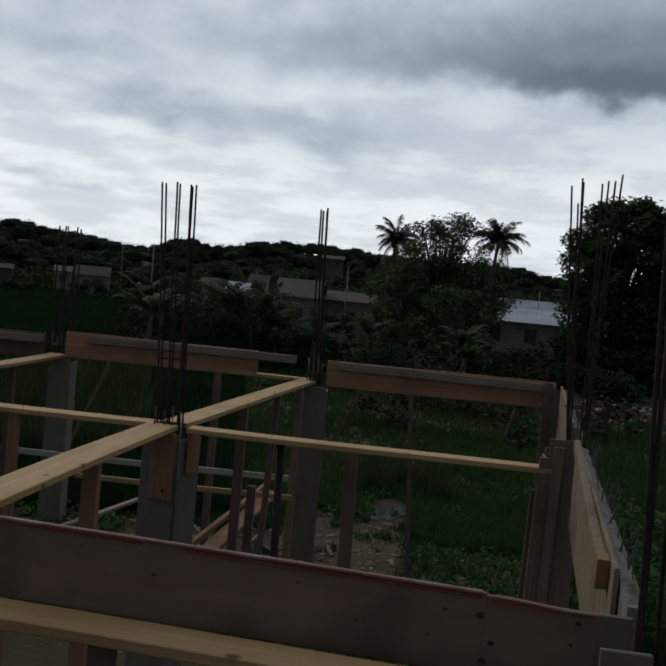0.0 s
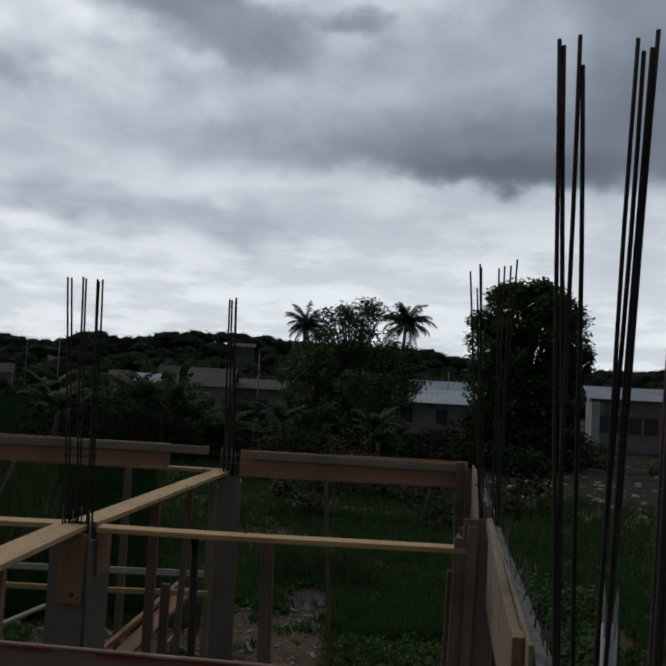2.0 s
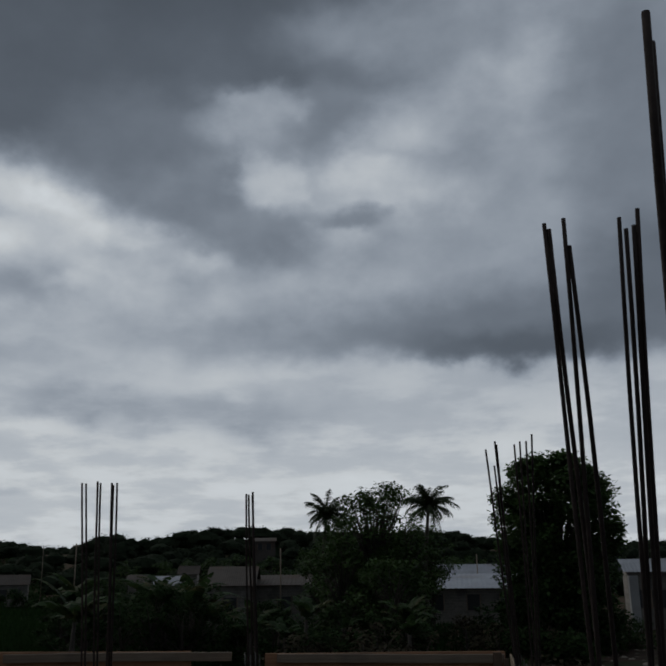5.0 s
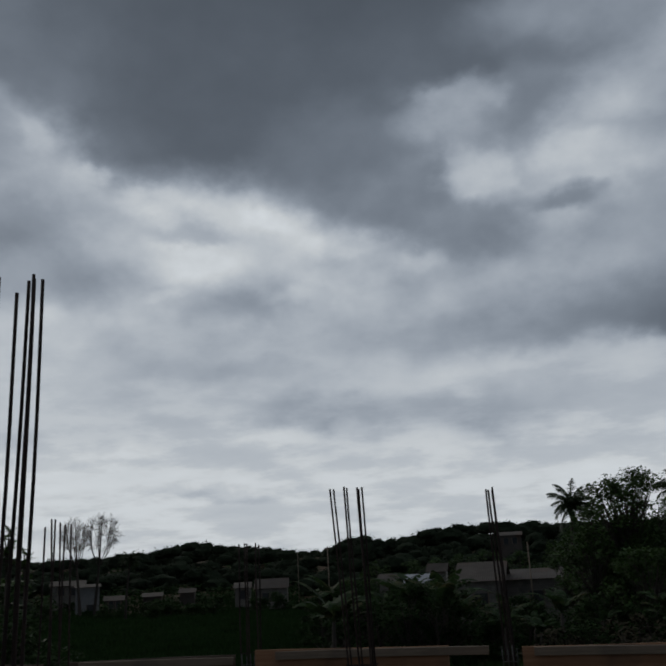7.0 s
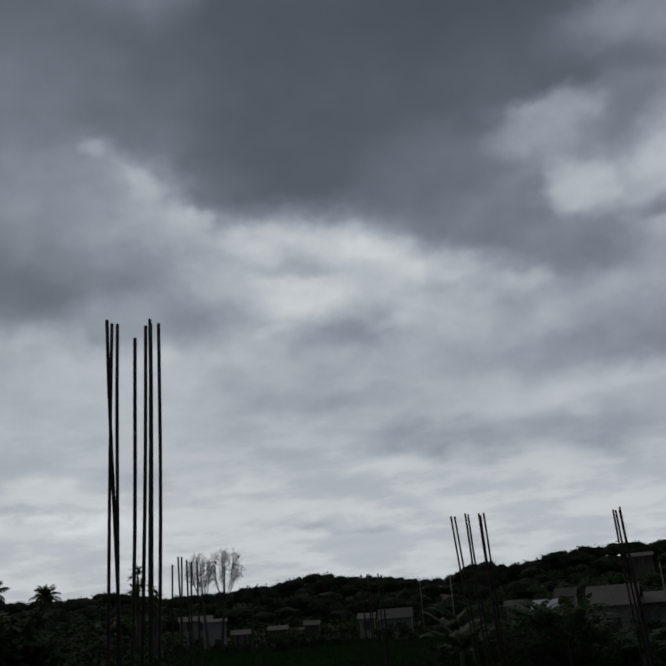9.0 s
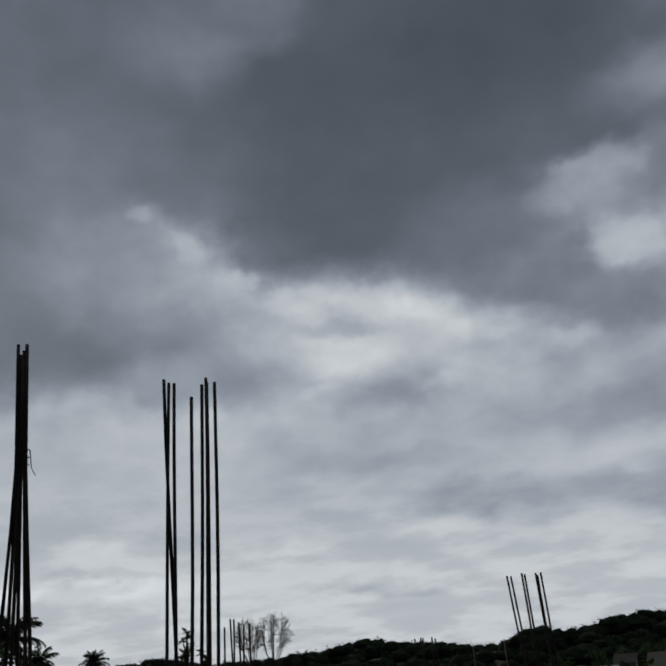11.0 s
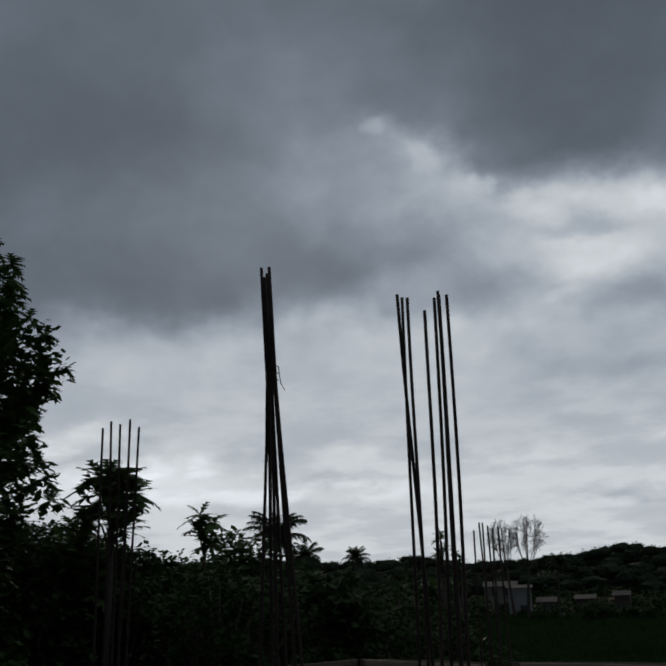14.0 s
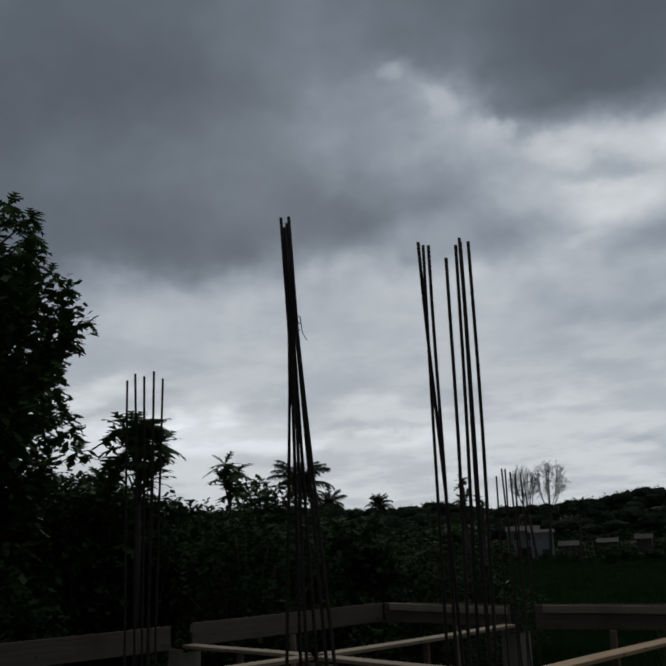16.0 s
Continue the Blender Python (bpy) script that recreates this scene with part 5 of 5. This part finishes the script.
def treeline():
    rnd = random.Random(9)
    base = bmesh.new()
    bmesh.ops.create_icosphere(base, subdivisions=2, radius=1.0)
    ball = [v.co.copy() for v in base.verts], [[v.index for v in f.verts] for f in base.faces]
    base.free()
    vs, fs = [], []

    def tree(az, d, el, wide, leaves, size):
        x, y, z = place(az, d)
        top = 3.43 + d * math.tan(radians(el))
        rz = wide * rnd.uniform(0.55, 0.85)
        far_crown(vs, fs, (x, y, top - rz * 0.9), wide, rz, ball, leaves, size, rnd)

    az = -72.0
    while az < 31:
        far = rnd.uniform(188, 232)
        tree(az, far, crest_at(az, RIDGE) * rnd.uniform(0.95, 1.01), rnd.uniform(2.4, 3.9), 190, 0.5)
        tree(az + rnd.uniform(-0.4, 0.4), far + 8, crest_at(az, RIDGE) * rnd.uniform(0.8, 0.92), rnd.uniform(3.0, 4.2), 60, 0.7)
        tree(az + rnd.uniform(-0.4, 0.4), rnd.uniform(212, 236), crest_at(az, RIDGE) * rnd.uniform(0.55, 0.75), rnd.uniform(3.6, 4.8), 40, 0.8)
        tree(az + rnd.uniform(-0.4, 0.4), rnd.uniform(212, 236), crest_at(az, RIDGE) * rnd.uniform(0.35, 0.55), rnd.uniform(3.6, 4.8), 40, 0.8)
        az += rnd.uniform(0.55, 0.95)
    for lo, hi, d0, d1, step in ((0.55, 0.85, 165, 205, 0.8), (0.3, 0.7, 162, 195, 0.5), (0.15, 0.5, 160, 180, 0.5), (0.25, 0.62, 150, 180, 0.85), (0.0, 0.4, 124, 150, 0.8)):
        az = -72.0
        while az < 31:
            d, el = rnd.uniform(d0, d1), crest_at(az, RIDGE) * rnd.uniform(lo, hi)
            open_view = (-36.5 < az < -20 and d < 160) or (-24.5 < az < -20.5 and d < 160) or (-8.0 < az < -5.5 and d < 178 and el > 1.5)
            if not open_view:
                tree(az, d, el, rnd.uniform(2.0, 3.4), 150, 0.55)
            az += step * rnd.uniform(0.6, 1.4)
    return tagged(raw("far_woods", vs, fs, FARLEAF), "dark wooded ridge along the horizon", "woods", kind="stuff")


treeline()


def hill_brush():
    rnd = random.Random(19)
    vs, fs = [], []
    for i in range(900):
        x, y, z = place(rnd.uniform(-48, 14), rnd.uniform(139, 205))
        clump(vs, fs, (x, y, z + 0.5), rnd.uniform(1.2, 2.4), 44, 0.7, rnd, 0.5)
    return tagged(raw("hill_brush", vs, fs, SHRUBLEAF), "low dark brush on the rising ground", "brush", kind="stuff")


hill_brush()


def bare_tree(at, label, seed=1):
    """Twin trunks whose upright limbs end in two round crowns of bare twigs."""
    rnd = random.Random(seed)
    tree = thing("bare_tree", label, "tree", at)
    side = Matrix.Rotation(radians(33), 3, "Z")
    for cx, cz, rx, rz in ((-2.0, 10.6, 2.1, 2.7), (1.6, 11.0, 2.8, 3.0)):
        bm = bmesh.new()
        foot = Vector((cx * 0.5, 0, 0))
        fork = Vector((cx * 0.8, 0, 6.4))
        tube(bm, [side @ foot, side @ foot.lerp(fork, 0.5), side @ fork, side @ Vector((cx, 0, cz + rz * 0.75))], [0.24, 0.2, 0.14, 0.04], 6)
        limbs = []
        for k in range(7):
            a = k * 0.9 + rnd.uniform(-0.3, 0.3)
            end = Vector((cx + 0.6 * rx * math.cos(a), 0.6 * rx * math.sin(a), cz + rz * rnd.uniform(-0.25, 0.5)))
            bend = fork.lerp(end, 0.5) + Vector((0.25 * math.cos(a), 0.25 * math.sin(a), -0.3))
            tube(bm, [side @ fork, side @ bend, side @ end], [0.075, 0.05, 0.028], 5)
            limbs.append((bend, end))
        for i in range(170):
            v = Vector((rnd.gauss(0, 1), rnd.gauss(0, 1), rnd.gauss(0.1, 1))).normalized() * rnd.uniform(0.72, 0.95)
            tip = Vector((cx + v.x * rx, v.y * rx, cz + v.z * rz))
            bend, end = min(limbs, key=lambda b: (b[1] - tip).length)
            root = bend.lerp(end, rnd.uniform(0.1, 1.0))
            mid = root.lerp(tip, 0.5) + Vector((rnd.uniform(-0.2, 0.2), rnd.uniform(-0.2, 0.2), rnd.uniform(-0.1, 0.3)))
            tube(bm, [side @ root, side @ mid, side @ tip], [0.024, 0.017, 0.010], 3)
            for k in range(9):
                q = mid.lerp(tip, rnd.uniform(0.2, 1.0))
                e = (v + Vector((rnd.uniform(-1, 1), rnd.uniform(-1, 1), rnd.uniform(-0.3, 1.0)))).normalized()
                tube(bm, [side @ q, side @ (q + e * rnd.uniform(0.25, 0.6))], [0.012, 0.007], 3)
        part("trunk", bm, BARK, tree)
    return tree


bare_tree(place(-33.1, 128), "nearly leafless round tree on the skyline", 4)

# ---- grass, weeds and litter ----
def tufts(name, label, count, where, height, wide, blades, mat, seed, lean=0.5, keep=None):
    rnd = random.Random(seed)
    vs, fs = [], []
    n = 0
    while n < count:
        x, y = where(rnd)
        if (keep is not any_place and ((x + 0.7) / 0.37) ** 2 + ((y - 13.9) / 1.0) ** 2 < 1) or (keep and not keep(x, y)):
            continue
        n += 1
        z = ground_height(x, y) - 0.02
        hh = height * rnd.uniform(0.5, 1.2) * (0.75 + 0.5 * noise.noise((x * 0.3, y * 0.3, 7)))
        for _ in range(blades):
            a = rnd.uniform(0, math.tau)
            ox, oy = rnd.gauss(0, wide * 3), rnd.gauss(0, wide * 3)
            k = len(vs)
            lx, ly = math.cos(a) * hh * lean * rnd.random(), math.sin(a) * hh * lean * rnd.random()
            cx, cy = -math.sin(a) * wide, math.cos(a) * wide
            h1 = hh * rnd.uniform(0.7, 1.1)
            vs += [(x + ox - cx, y + oy - cy, z), (x + ox + cx, y + oy + cy, z), (x + ox + lx * 0.45 + cx * 0.7, y + oy + ly * 0.45 + cy * 0.7, z + h1 * 0.6), (x + ox + lx, y + oy + ly, z + h1)]
            fs += [(k, k + 1, k + 2), (k, k + 2, k + 3)]
    return tagged(raw(name, vs, fs, mat), label, "grass", kind="stuff")


def sector(az0, az1, d0, d1):
    def pick(rnd):
        az, d = rnd.uniform(az0, az1), d0 + (d1 - d0) * rnd.random() ** 1.3
        return place(az, d, 0)[:2]
    return pick


def rect(x0, x1, y0, y1):
    return lambda rnd: (rnd.uniform(x0, x1), rnd.uniform(y0, y1))


def any_place(x, y):
    return True


def off_strip(x, y):
    """Grass keeps off the trodden mud beside the puddle."""
    return not (-2.2 < x < -0.35 and 10.5 < y < 13.2 + 0.3 * math.sin(3 * x))


def weedy(x, y):
    """Where weeds grow on the site: not on the trodden strip with the debris."""
    return (y > 8.0 or x > 0.5 or x < -5.5) and noise.noise((x * 0.6, y * 0.6, 3.3)) > -0.12 and not (-4.2 < x < -0.4 and 8.6 < y < 13.1 and noise.noise((x * 2, y * 2, 1.0)) > -0.25)


tufts("field_grass", "tall dark green grass of an open field", 24000, sector(-50, -12, 13, 44), 0.55, 0.016, 6, FIELDGRASS, 1)
tufts("field_grass", "dark green grass towards the far houses", 14000, sector(-52, 10, 40, 140), 0.6, 0.07, 5, FIELDGRASS, 2)
tufts("field_grass", "rank dark grass beside the building", 13000, sector(8, 40, 4, 31), 0.42, 0.012, 6, GRASS, 3)
tufts("field_grass", "far dark grass below the huts", 9000, sector(-52, 10, 95, 160), 0.8, 0.14, 4, FIELDGRASS, 17)
tufts("field_grass", "dense dark green grass across the open field", 14000, sector(-52, -10, 36, 76), 0.6, 0.06, 6, FIELDGRASS, 31)
tufts("field_grass", "dark grass in the middle of the open field", 11000, sector(-54, 2, 66, 128), 0.7, 0.10, 5, FIELDGRASS, 47)
tufts("reeds", "pale dry reeds standing in the field", 700, sector(-27, -18, 16, 30), 1.3, 0.012, 6, REED, 4, 0.35)
tufts("reeds", "sparse pale grass growing out of a puddle", 26, rect(-0.98, -0.42, 13.45, 14.2), 0.20, 0.006, 5, REED, 53, 0.5, any_place)
tufts("reeds", "pale reeds at the edge of a puddle", 160, rect(-1.5, 0.3, 15.0, 16.6), 0.7, 0.01, 7, REED, 5, 0.5)
tufts("site_weeds", "low green weeds between the column forms", 12000, rect(-12, 3.5, 3, 17), 0.20, 0.012, 5, GRASS, 6, 0.8, weedy)
tufts("field_grass", "dark grass beyond the back row of columns", 17000, sector(-18, 9, 12.5, 42), 0.30, 0.014, 6, GRASS, 7, keep=off_strip)


def weeds_broad(count, where, size, seed, label):
    rnd = random.Random(seed)
    vs, fs = [], []
    n = 0
    while n < count:
        x, y = where(rnd)
        if not weedy(x, y) or ((x + 0.7) / 0.37) ** 2 + ((y - 13.9) / 0.95) ** 2 < 1:
            continue
        n += 1
        z = ground_height(x, y)
        clump(vs, fs, (x, y, z + size * 0.8), size * rnd.uniform(0.8, 2.2), 9, size, rnd, 0.5)
    return tagged(raw("leafy_weeds", vs, fs, WEED), label, "weeds", kind="stuff")


weeds_broad(4200, rect(-11, 3.5, 4, 17), 0.07, 8, "leafy green weeds covering the wet ground")
weeds_broad(1100, sector(9, 36, 4, 24), 0.09, 9, "leafy weeds along the building's edge")


def litter(name, label, count, where, lo, hi, mat, seed, flat=0.6):
    """Stones or rubble: small uneven lumps lying on the ground."""
    rnd = random.Random(seed)
    base = bmesh.new()
    bmesh.ops.create_icosphere(base, subdivisions=1, radius=1.0)
    bv, bf = [v.co.copy() for v in base.verts], [[v.index for v in f.verts] for f in base.faces]
    base.free()
    vs, fs = [], []
    for _ in range(count):
        x, y = where(rnd)
        r = rnd.uniform(lo, hi)
        z = ground_height(x, y) + r * flat * 0.4
        n = len(vs)
        turn = Euler((rnd.uniform(0, 6), rnd.uniform(0, 6), rnd.uniform(0, 6))).to_matrix()
        for v in bv:
            p = turn @ (v * r * rnd.uniform(0.75, 1.2))
            vs.append((x + p.x * 1.2, y + p.y, z + p.z * flat))
        fs += [tuple(n + i for i in f) for f in bf]
    return tagged(raw(name, vs, fs, mat), label, "rubble", kind="stuff")


litter("stones", "pale stones scattered over the wet ground", 2000, rect(-5, 2.4, 8.2, 13.5), 0.010, 0.042, STONE, 11)
litter("rubble", "heap of pale broken rubble by the path", 150, sector(8, 22, 30, 50), 0.04, 0.16, STONE, 12)
litter("wood_chips", "brown wood scraps and debris in the mud", 1100, rect(-5, 0.2, 8.0, 12.6), 0.008, 0.034, STUDWOOD, 13, 0.3)
litter("wood_chips", "wood scraps lying in the mud under the ledge", 900, rect(-5, 0.4, 2.7, 8.6), 0.008, 0.034, STUDWOOD, 23, 0.3)
for p, q, w, t, mt, lab in (((-1.9, 3.5, 0.05), (-1.1, 4.1, 0.05), 0.05, 0.03, PALEPLY, "pale offcut lying in the mud"), ((-2.9, 3.3, 0.05), (-2.3, 4.6, 0.06), 0.09, 0.025, PATCHWOOD, "brown board scrap in the mud"), ((-0.9, 3.2, 0.04), (-0.5, 4.4, 0.05), 0.04, 0.04, STUDWOOD, "dark stick of lumber in the mud")):
    tagged(board("scrap_board", p, q, w, t, mt, seed=81), lab, "lumber")
for p, q, w, t, mt, lab in (((-2.87, 7.3, 0.06), (-2.68, 6.86, 0.10), 0.06, 0.05, PALEBOARD, "short pale stick of lumber lying in the mud"),
                            ((-1.92, 6.72, 0.07), (-1.46, 6.80, 0.06), 0.22, 0.04, GREYWOOD, "weathered slab of wood lying in the mud"),
                            ((0.12, 7.0, 0.06), (0.52, 7.06, 0.05), 0.20, 0.05, PALEPLY, "pale broken board lying in the mud")):
    tagged(board("scrap_board", p, q, w, t, mt, seed=83), lab, "lumber")


def scrap_trail(rnd):
    u = rnd.uniform(-0.1, 1.05)
    return 0.15 + 0.98 * u + rnd.gauss(0, 0.06), 13.7 - 0.8 * u + rnd.gauss(0, 0.12)


litter("litter_scraps", "small pale scraps of litter among the weeds", 70, scrap_trail, 0.035, 0.08, PALEBOARD, 15)
for p, q, w in (((-2.1, 11.3, 0.0), (-1.11, 11.3, 2.22), 0.045), ((-5.57, 11.6, 0.0), (-4.66, 11.6, 2.2), 0.055)):
    tagged(board("brace", p, q, w, 0.035, STUDWOOD, seed=91), "slanted brown wooden brace beside a column form", "brace", group="braces")
sticks = random.Random(29)
for i in range(26):
    x, y, a, ln = sticks.uniform(-3.6, -0.4), sticks.uniform(8.2, 12.0), sticks.uniform(0, math.tau), sticks.uniform(0.3, 0.9)
    z0 = ground_height(x, y) + 0.03
    tagged(board("stick", (x, y, z0), (x + ln * math.cos(a), y + ln * math.sin(a), z0 + sticks.uniform(0, 0.05)), sticks.uniform(0.02, 0.05), 0.02, sticks.choice((STUDWOOD, GREYWOOD, PATCHWOOD)), seed=90 + i), "short scrap stick lying in the mud", "stick", group="scrap sticks")
vs = []
for k in range(28):
    a = k * math.tau / 28
    wob = 1 + 0.25 * math.sin(2 * a + 0.6) + 0.15 * math.sin(5 * a + 1.0)
    vs.append((-0.70 + 0.30 * wob * math.cos(a), 14.0 + 0.62 * wob * math.sin(a), ground_height(-0.7, 14.0) + 0.012))
tagged(raw("puddle", vs, [tuple(range(28))], WATER), "puddle reflecting the grey sky among weeds", "puddle", kind="structure")
for i in range(22):
    az = rnd.uniform(-6, 12)
    broadleaf("dry_bush", place(az, rnd.uniform(22, 44)), rnd.uniform(1.0, 2.2), rnd.uniform(0.8, 1.5), "dry brown bush in front of the houses", 14, 40, 0.16, 0.05, 400 + i, DRYLEAF, group="dry bushes", clump_r=0.35)
for az, d, h in ((7.6, 45, 2.3), (8.6, 43.5, 2.9), (9.6, 44, 3.2), (10.6, 42.8, 2.8), (11.7, 43.5, 3.1), (12.8, 43, 2.4), (13.8, 44.5, 2.7), (14.6, 46, 2.0), (9.0, 40, 1.5), (11.2, 39, 1.3)):
    broadleaf("shrub", place(az, d), h, 1.5, "dark shrub in the shade of a tree", 26, 80, 0.2, 0.04, int(900 + az * 10), mat=SHRUBLEAF, group="thicket shrubs", clump_r=0.5)
for i in range(16):
    az = rnd.uniform(9, 34)
    broadleaf("shrub", place(az, rnd.choice((rnd.uniform(9, 16), rnd.uniform(40, 58), rnd.uniform(40, 58)))), rnd.uniform(0.7, 1.6), rnd.uniform(0.8, 1.5), "low dark shrub beside the building", 16, 130, 0.10, 0.05, 430 + i, group="thicket shrubs", clump_r=0.35)


# the trodden yard before the shed, with a path leading off it
vs, fs = [], []
NA, ND = 60, 40
for k in range(ND + 1):
    d = 31 + 33 * (k / ND)
    for c in range(NA + 1):
        az = 7.5 + 25 * c / NA
        ragged = 2.5 * noise.noise((az * 0.35, 3.0, 1.0)) + 1.2 * noise.noise((az * 1.3, 5.0, 1.0))
        x, y, _ = place(az, d + ragged * (1 - k / ND))
        edge = min(k, ND - k, c, NA - c)
        vs.append((x, y, ground_height(x, y) + (0.035 if edge else -0.05) + 0.03 * noise.noise((x * 0.8, y * 0.8, 1)) + 0.015 * noise.noise((x * 3, y * 3, 2))))
for k in range(ND):
    for c in range(NA):
        a = k * (NA + 1) + c
        fs.append((a, a + 1, a + NA + 2, a + NA + 1))
tagged(raw("path", vs, fs, MUD), "wet reddish mud yard leading to the shed", "path", kind="structure")
litter("rubble", "pale litter and stones strewn over the mud yard", 420, sector(8, 30, 26, 60), 0.03, 0.11, STONE, 14)


for i in range(22):
    az = rnd.uniform(-37, -19)
    if -34.4 < az < -32.2:
        az -= 3.5
    broadleaf("shrub", place(az, rnd.uniform(112, 127)), rnd.uniform(1.4, 2.5), rnd.uniform(1.4, 2.6), "low dark shrub before the far huts", 16, 60, 0.35, 0.05, 460 + i, mat=SHRUBLEAF, group="thicket shrubs", clump_r=0.6)


# ---- houses ----
def house(at, turn, wide, deep, eave, ridge, wall_mat, roof_mat, label, openings=((0.2, 0.9), (0.62, 0.9)), mono=False):
    h = thing("house", label, "house", at, group="neighbouring houses")
    h.rotation_euler = (0, 0, radians(turn))
    for x, y, sx, sy in ((0, 0, wide, 0.15), (0, deep, wide, 0.15), (-wide / 2, deep / 2, 0.15, deep - 0.16), (wide / 2, deep / 2, 0.15, deep - 0.16)):
        bm = bmesh.new()
        box(bm, (sx, sy, eave), pose(x, y, eave / 2), 0.01)
        part("wall", bm, wall_mat, h)
    n = 24
    for sg in (-1, 1):
        bm = bmesh.new()
        y0, y1 = (-0.5, deep / 2) if sg < 0 else (deep + 0.5, deep / 2)
        if mono:
            y0, y1 = (-0.5, deep + 0.4) if sg < 0 else (deep + 0.5, deep + 0.4)
        prev = None
        for k in range(n * 2 + 1):
            x = -wide / 2 - 0.3 + (wide + 0.6) * k / (n * 2)
            zz = 0.03 * (k % 2)
            row = [bm.verts.new((x, y0, eave - 0.05 + zz)), bm.verts.new((x, y1, ridge + zz))]
            if prev:
                bm.faces.new((prev[0], row[0], row[1], prev[1]))
            prev = row
        part("roof", bm, roof_mat, h)
    for u, z in openings:
        bm = bmesh.new()
        box(bm, (0.9, 0.06, 1.1), pose(-wide / 2 + u * wide, -0.09, z + 0.55), 0.01)
        w = part("window", bm, DARKHOLE, h)
        for dx in (-0.48, 0.48):
            bm = bmesh.new()
            box(bm, (0.07, 0.10, 1.2), pose(-wide / 2 + u * wide + dx, -0.1, z + 0.55), 0.005)
            part("frame", bm, GREYWOOD, w)
    return h


house(place(6.8, 68), -5, 8.5, 6, 2.62, 3.62, BLOCK, ZINC, "grey block house under a bright zinc roof", ((0.09, 1.05), (0.40, 1.05), (0.68, 1.05), (0.86, 1.05)), mono=True)
house(place(6.0, 84), -5, 7.2, 7, 3.35, 4.55, BLOCK, ZINC, "block house with a dull weathered roof", ((0.3, 1.1),))
house(place(-9.0, 62), 4, 2.9, 6, 3.0, 4.25, BLOCK, OLDROOF, "unpainted block house with an old dark roof", ((0.5, 1.1),))
house(place(-4.8, 64), 3, 6.2, 5, 3.0, 3.66, BLOCK, OLDROOF, "low block annex behind banana plants", ((0.35, 1.1), (0.72, 1.1)), True)
# five dark panels imitate the shaded open inside; the wall behind is solid
house(place(17.8, 62), -12, 5.4, 5, 3.55, 4.4, BLOCK, ZINC, "open shed under a zinc roof with a white post", ((0.14, 1.3), (0.33, 1.3), (0.52, 1.3), (0.71, 1.3), (0.9, 1.3)), True)
bm = bmesh.new()
box(bm, (0.55, 0.35, 3.35), pose(0, 0, 1.675), 0.02)
ob = part("gate_post", bm, WHITEWALL)
ob.location = place(15.55, 60)
tagged(ob, "white painted concrete post beside a shed", "post")
house(place(-33.15, 133), 33, 3.1, 4, 3.6, 4.0, WHITEWALL, OLDROOF, "small plain pale house beyond the field", ((0.62, 0.1),))
house(place(-34.3, 140), 33, 4.6, 5, 3.6, 4.3, BLOCK, OLDROOF, "pale house at the field's far edge", ((0.3, 2.2), (0.7, 2.2)))
house(place(-31.6, 134), 30, 2.4, 4, 1.6, 2.2, OLDROOF, OLDROOF, "low hut with a pale roof by the field", ((0.4, 0.3), (0.7, 0.3)))
house(place(-29.3, 136), 28, 2.5, 4, 1.8, 2.3, OLDROOF, OLDROOF, "small grey hut by the field", ())
house(place(-27.2, 138), 25, 2.0, 4, 1.9, 2.5, OLDROOF, OLDROOF, "far hut with a pale roof under trees", ())
house(place(-23.8, 126), 22, 1.9, 5, 2.9, 3.6, BLOCK, OLDROOF, "narrow pale house behind the field", ((0.5, 1.4),))
house(place(-22.0, 120), 20, 4.0, 5, 2.9, 4.1, BLOCK, OLDROOF, "house with a dull pale roof behind the field", ((0.3, 1.2), (0.7, 1.2)))
house(place(-12.9, 76), 8, 1.7, 4, 3.0, 3.75, BLOCK, ZINC, "hut with a bright roof among banana plants", ())
house(place(-11.6, 92), 8, 1.6, 4, 3.9, 4.7, BLOCK, OLDROOF, "small house behind the thicket", ())
house(place(-14.7, 84), 10, 1.4, 4, 3.2, 3.9, BLOCK, OLDROOF, "small roof glimpsed through the thicket", ())
house(place(-6.9, 172), 6, 4.0, 5, 6.2, 6.9, OLDROOF, OLDROOF, "two-storey grey house on the wooded slope", ((0.3, 4.6), (0.7, 4.6)))

yard_wall = thing("yard_wall", "low grey block wall beside the zinc-roofed house", "wall", place(2.2, 69))
for k in range(3):
    bm = bmesh.new()
    box(bm, (0.94, 0.15, 2.15 - 0.25 * (k == 0)), pose(-0.95 + 0.95 * k, 0, 1.07 - 0.12 * (k == 0)), 0.01)
    part("panel", bm, BLOCK, yard_wall)


def slim_pole(az, d, top, r, label, arm=0.0):
    pole = thing("utility_pole", label, "pole", place(az, d), group="poles")
    bm = bmesh.new()
    tube(bm, [(0, 0, -0.2), (0.03, 0, top * 0.5), (0.0, 0, top)], [r, r * 0.9, r * 0.75], 7)
    part("post", bm, GREYWOOD, pole, smooth=True)
    if arm:
        bm = bmesh.new()
        box(bm, (arm, 0.08, 0.08), pose(0, 0, top - 0.3), 0.01)
        part("crossarm", bm, GREYWOOD, pole)


slim_pole(-18.4, 112, 7.7, 0.08, "thin utility pole with a crossarm on the skyline", 0.8)
slim_pole(-5.9, 60, 5.3, 0.05, "thin pale pole in front of a house")
slim_pole(6.4, 80, 5.3, 0.06, "thin pole behind a roof")
slim_pole(-20.3, 125, 7.6, 0.05, "thin aerial pole above far roofs")
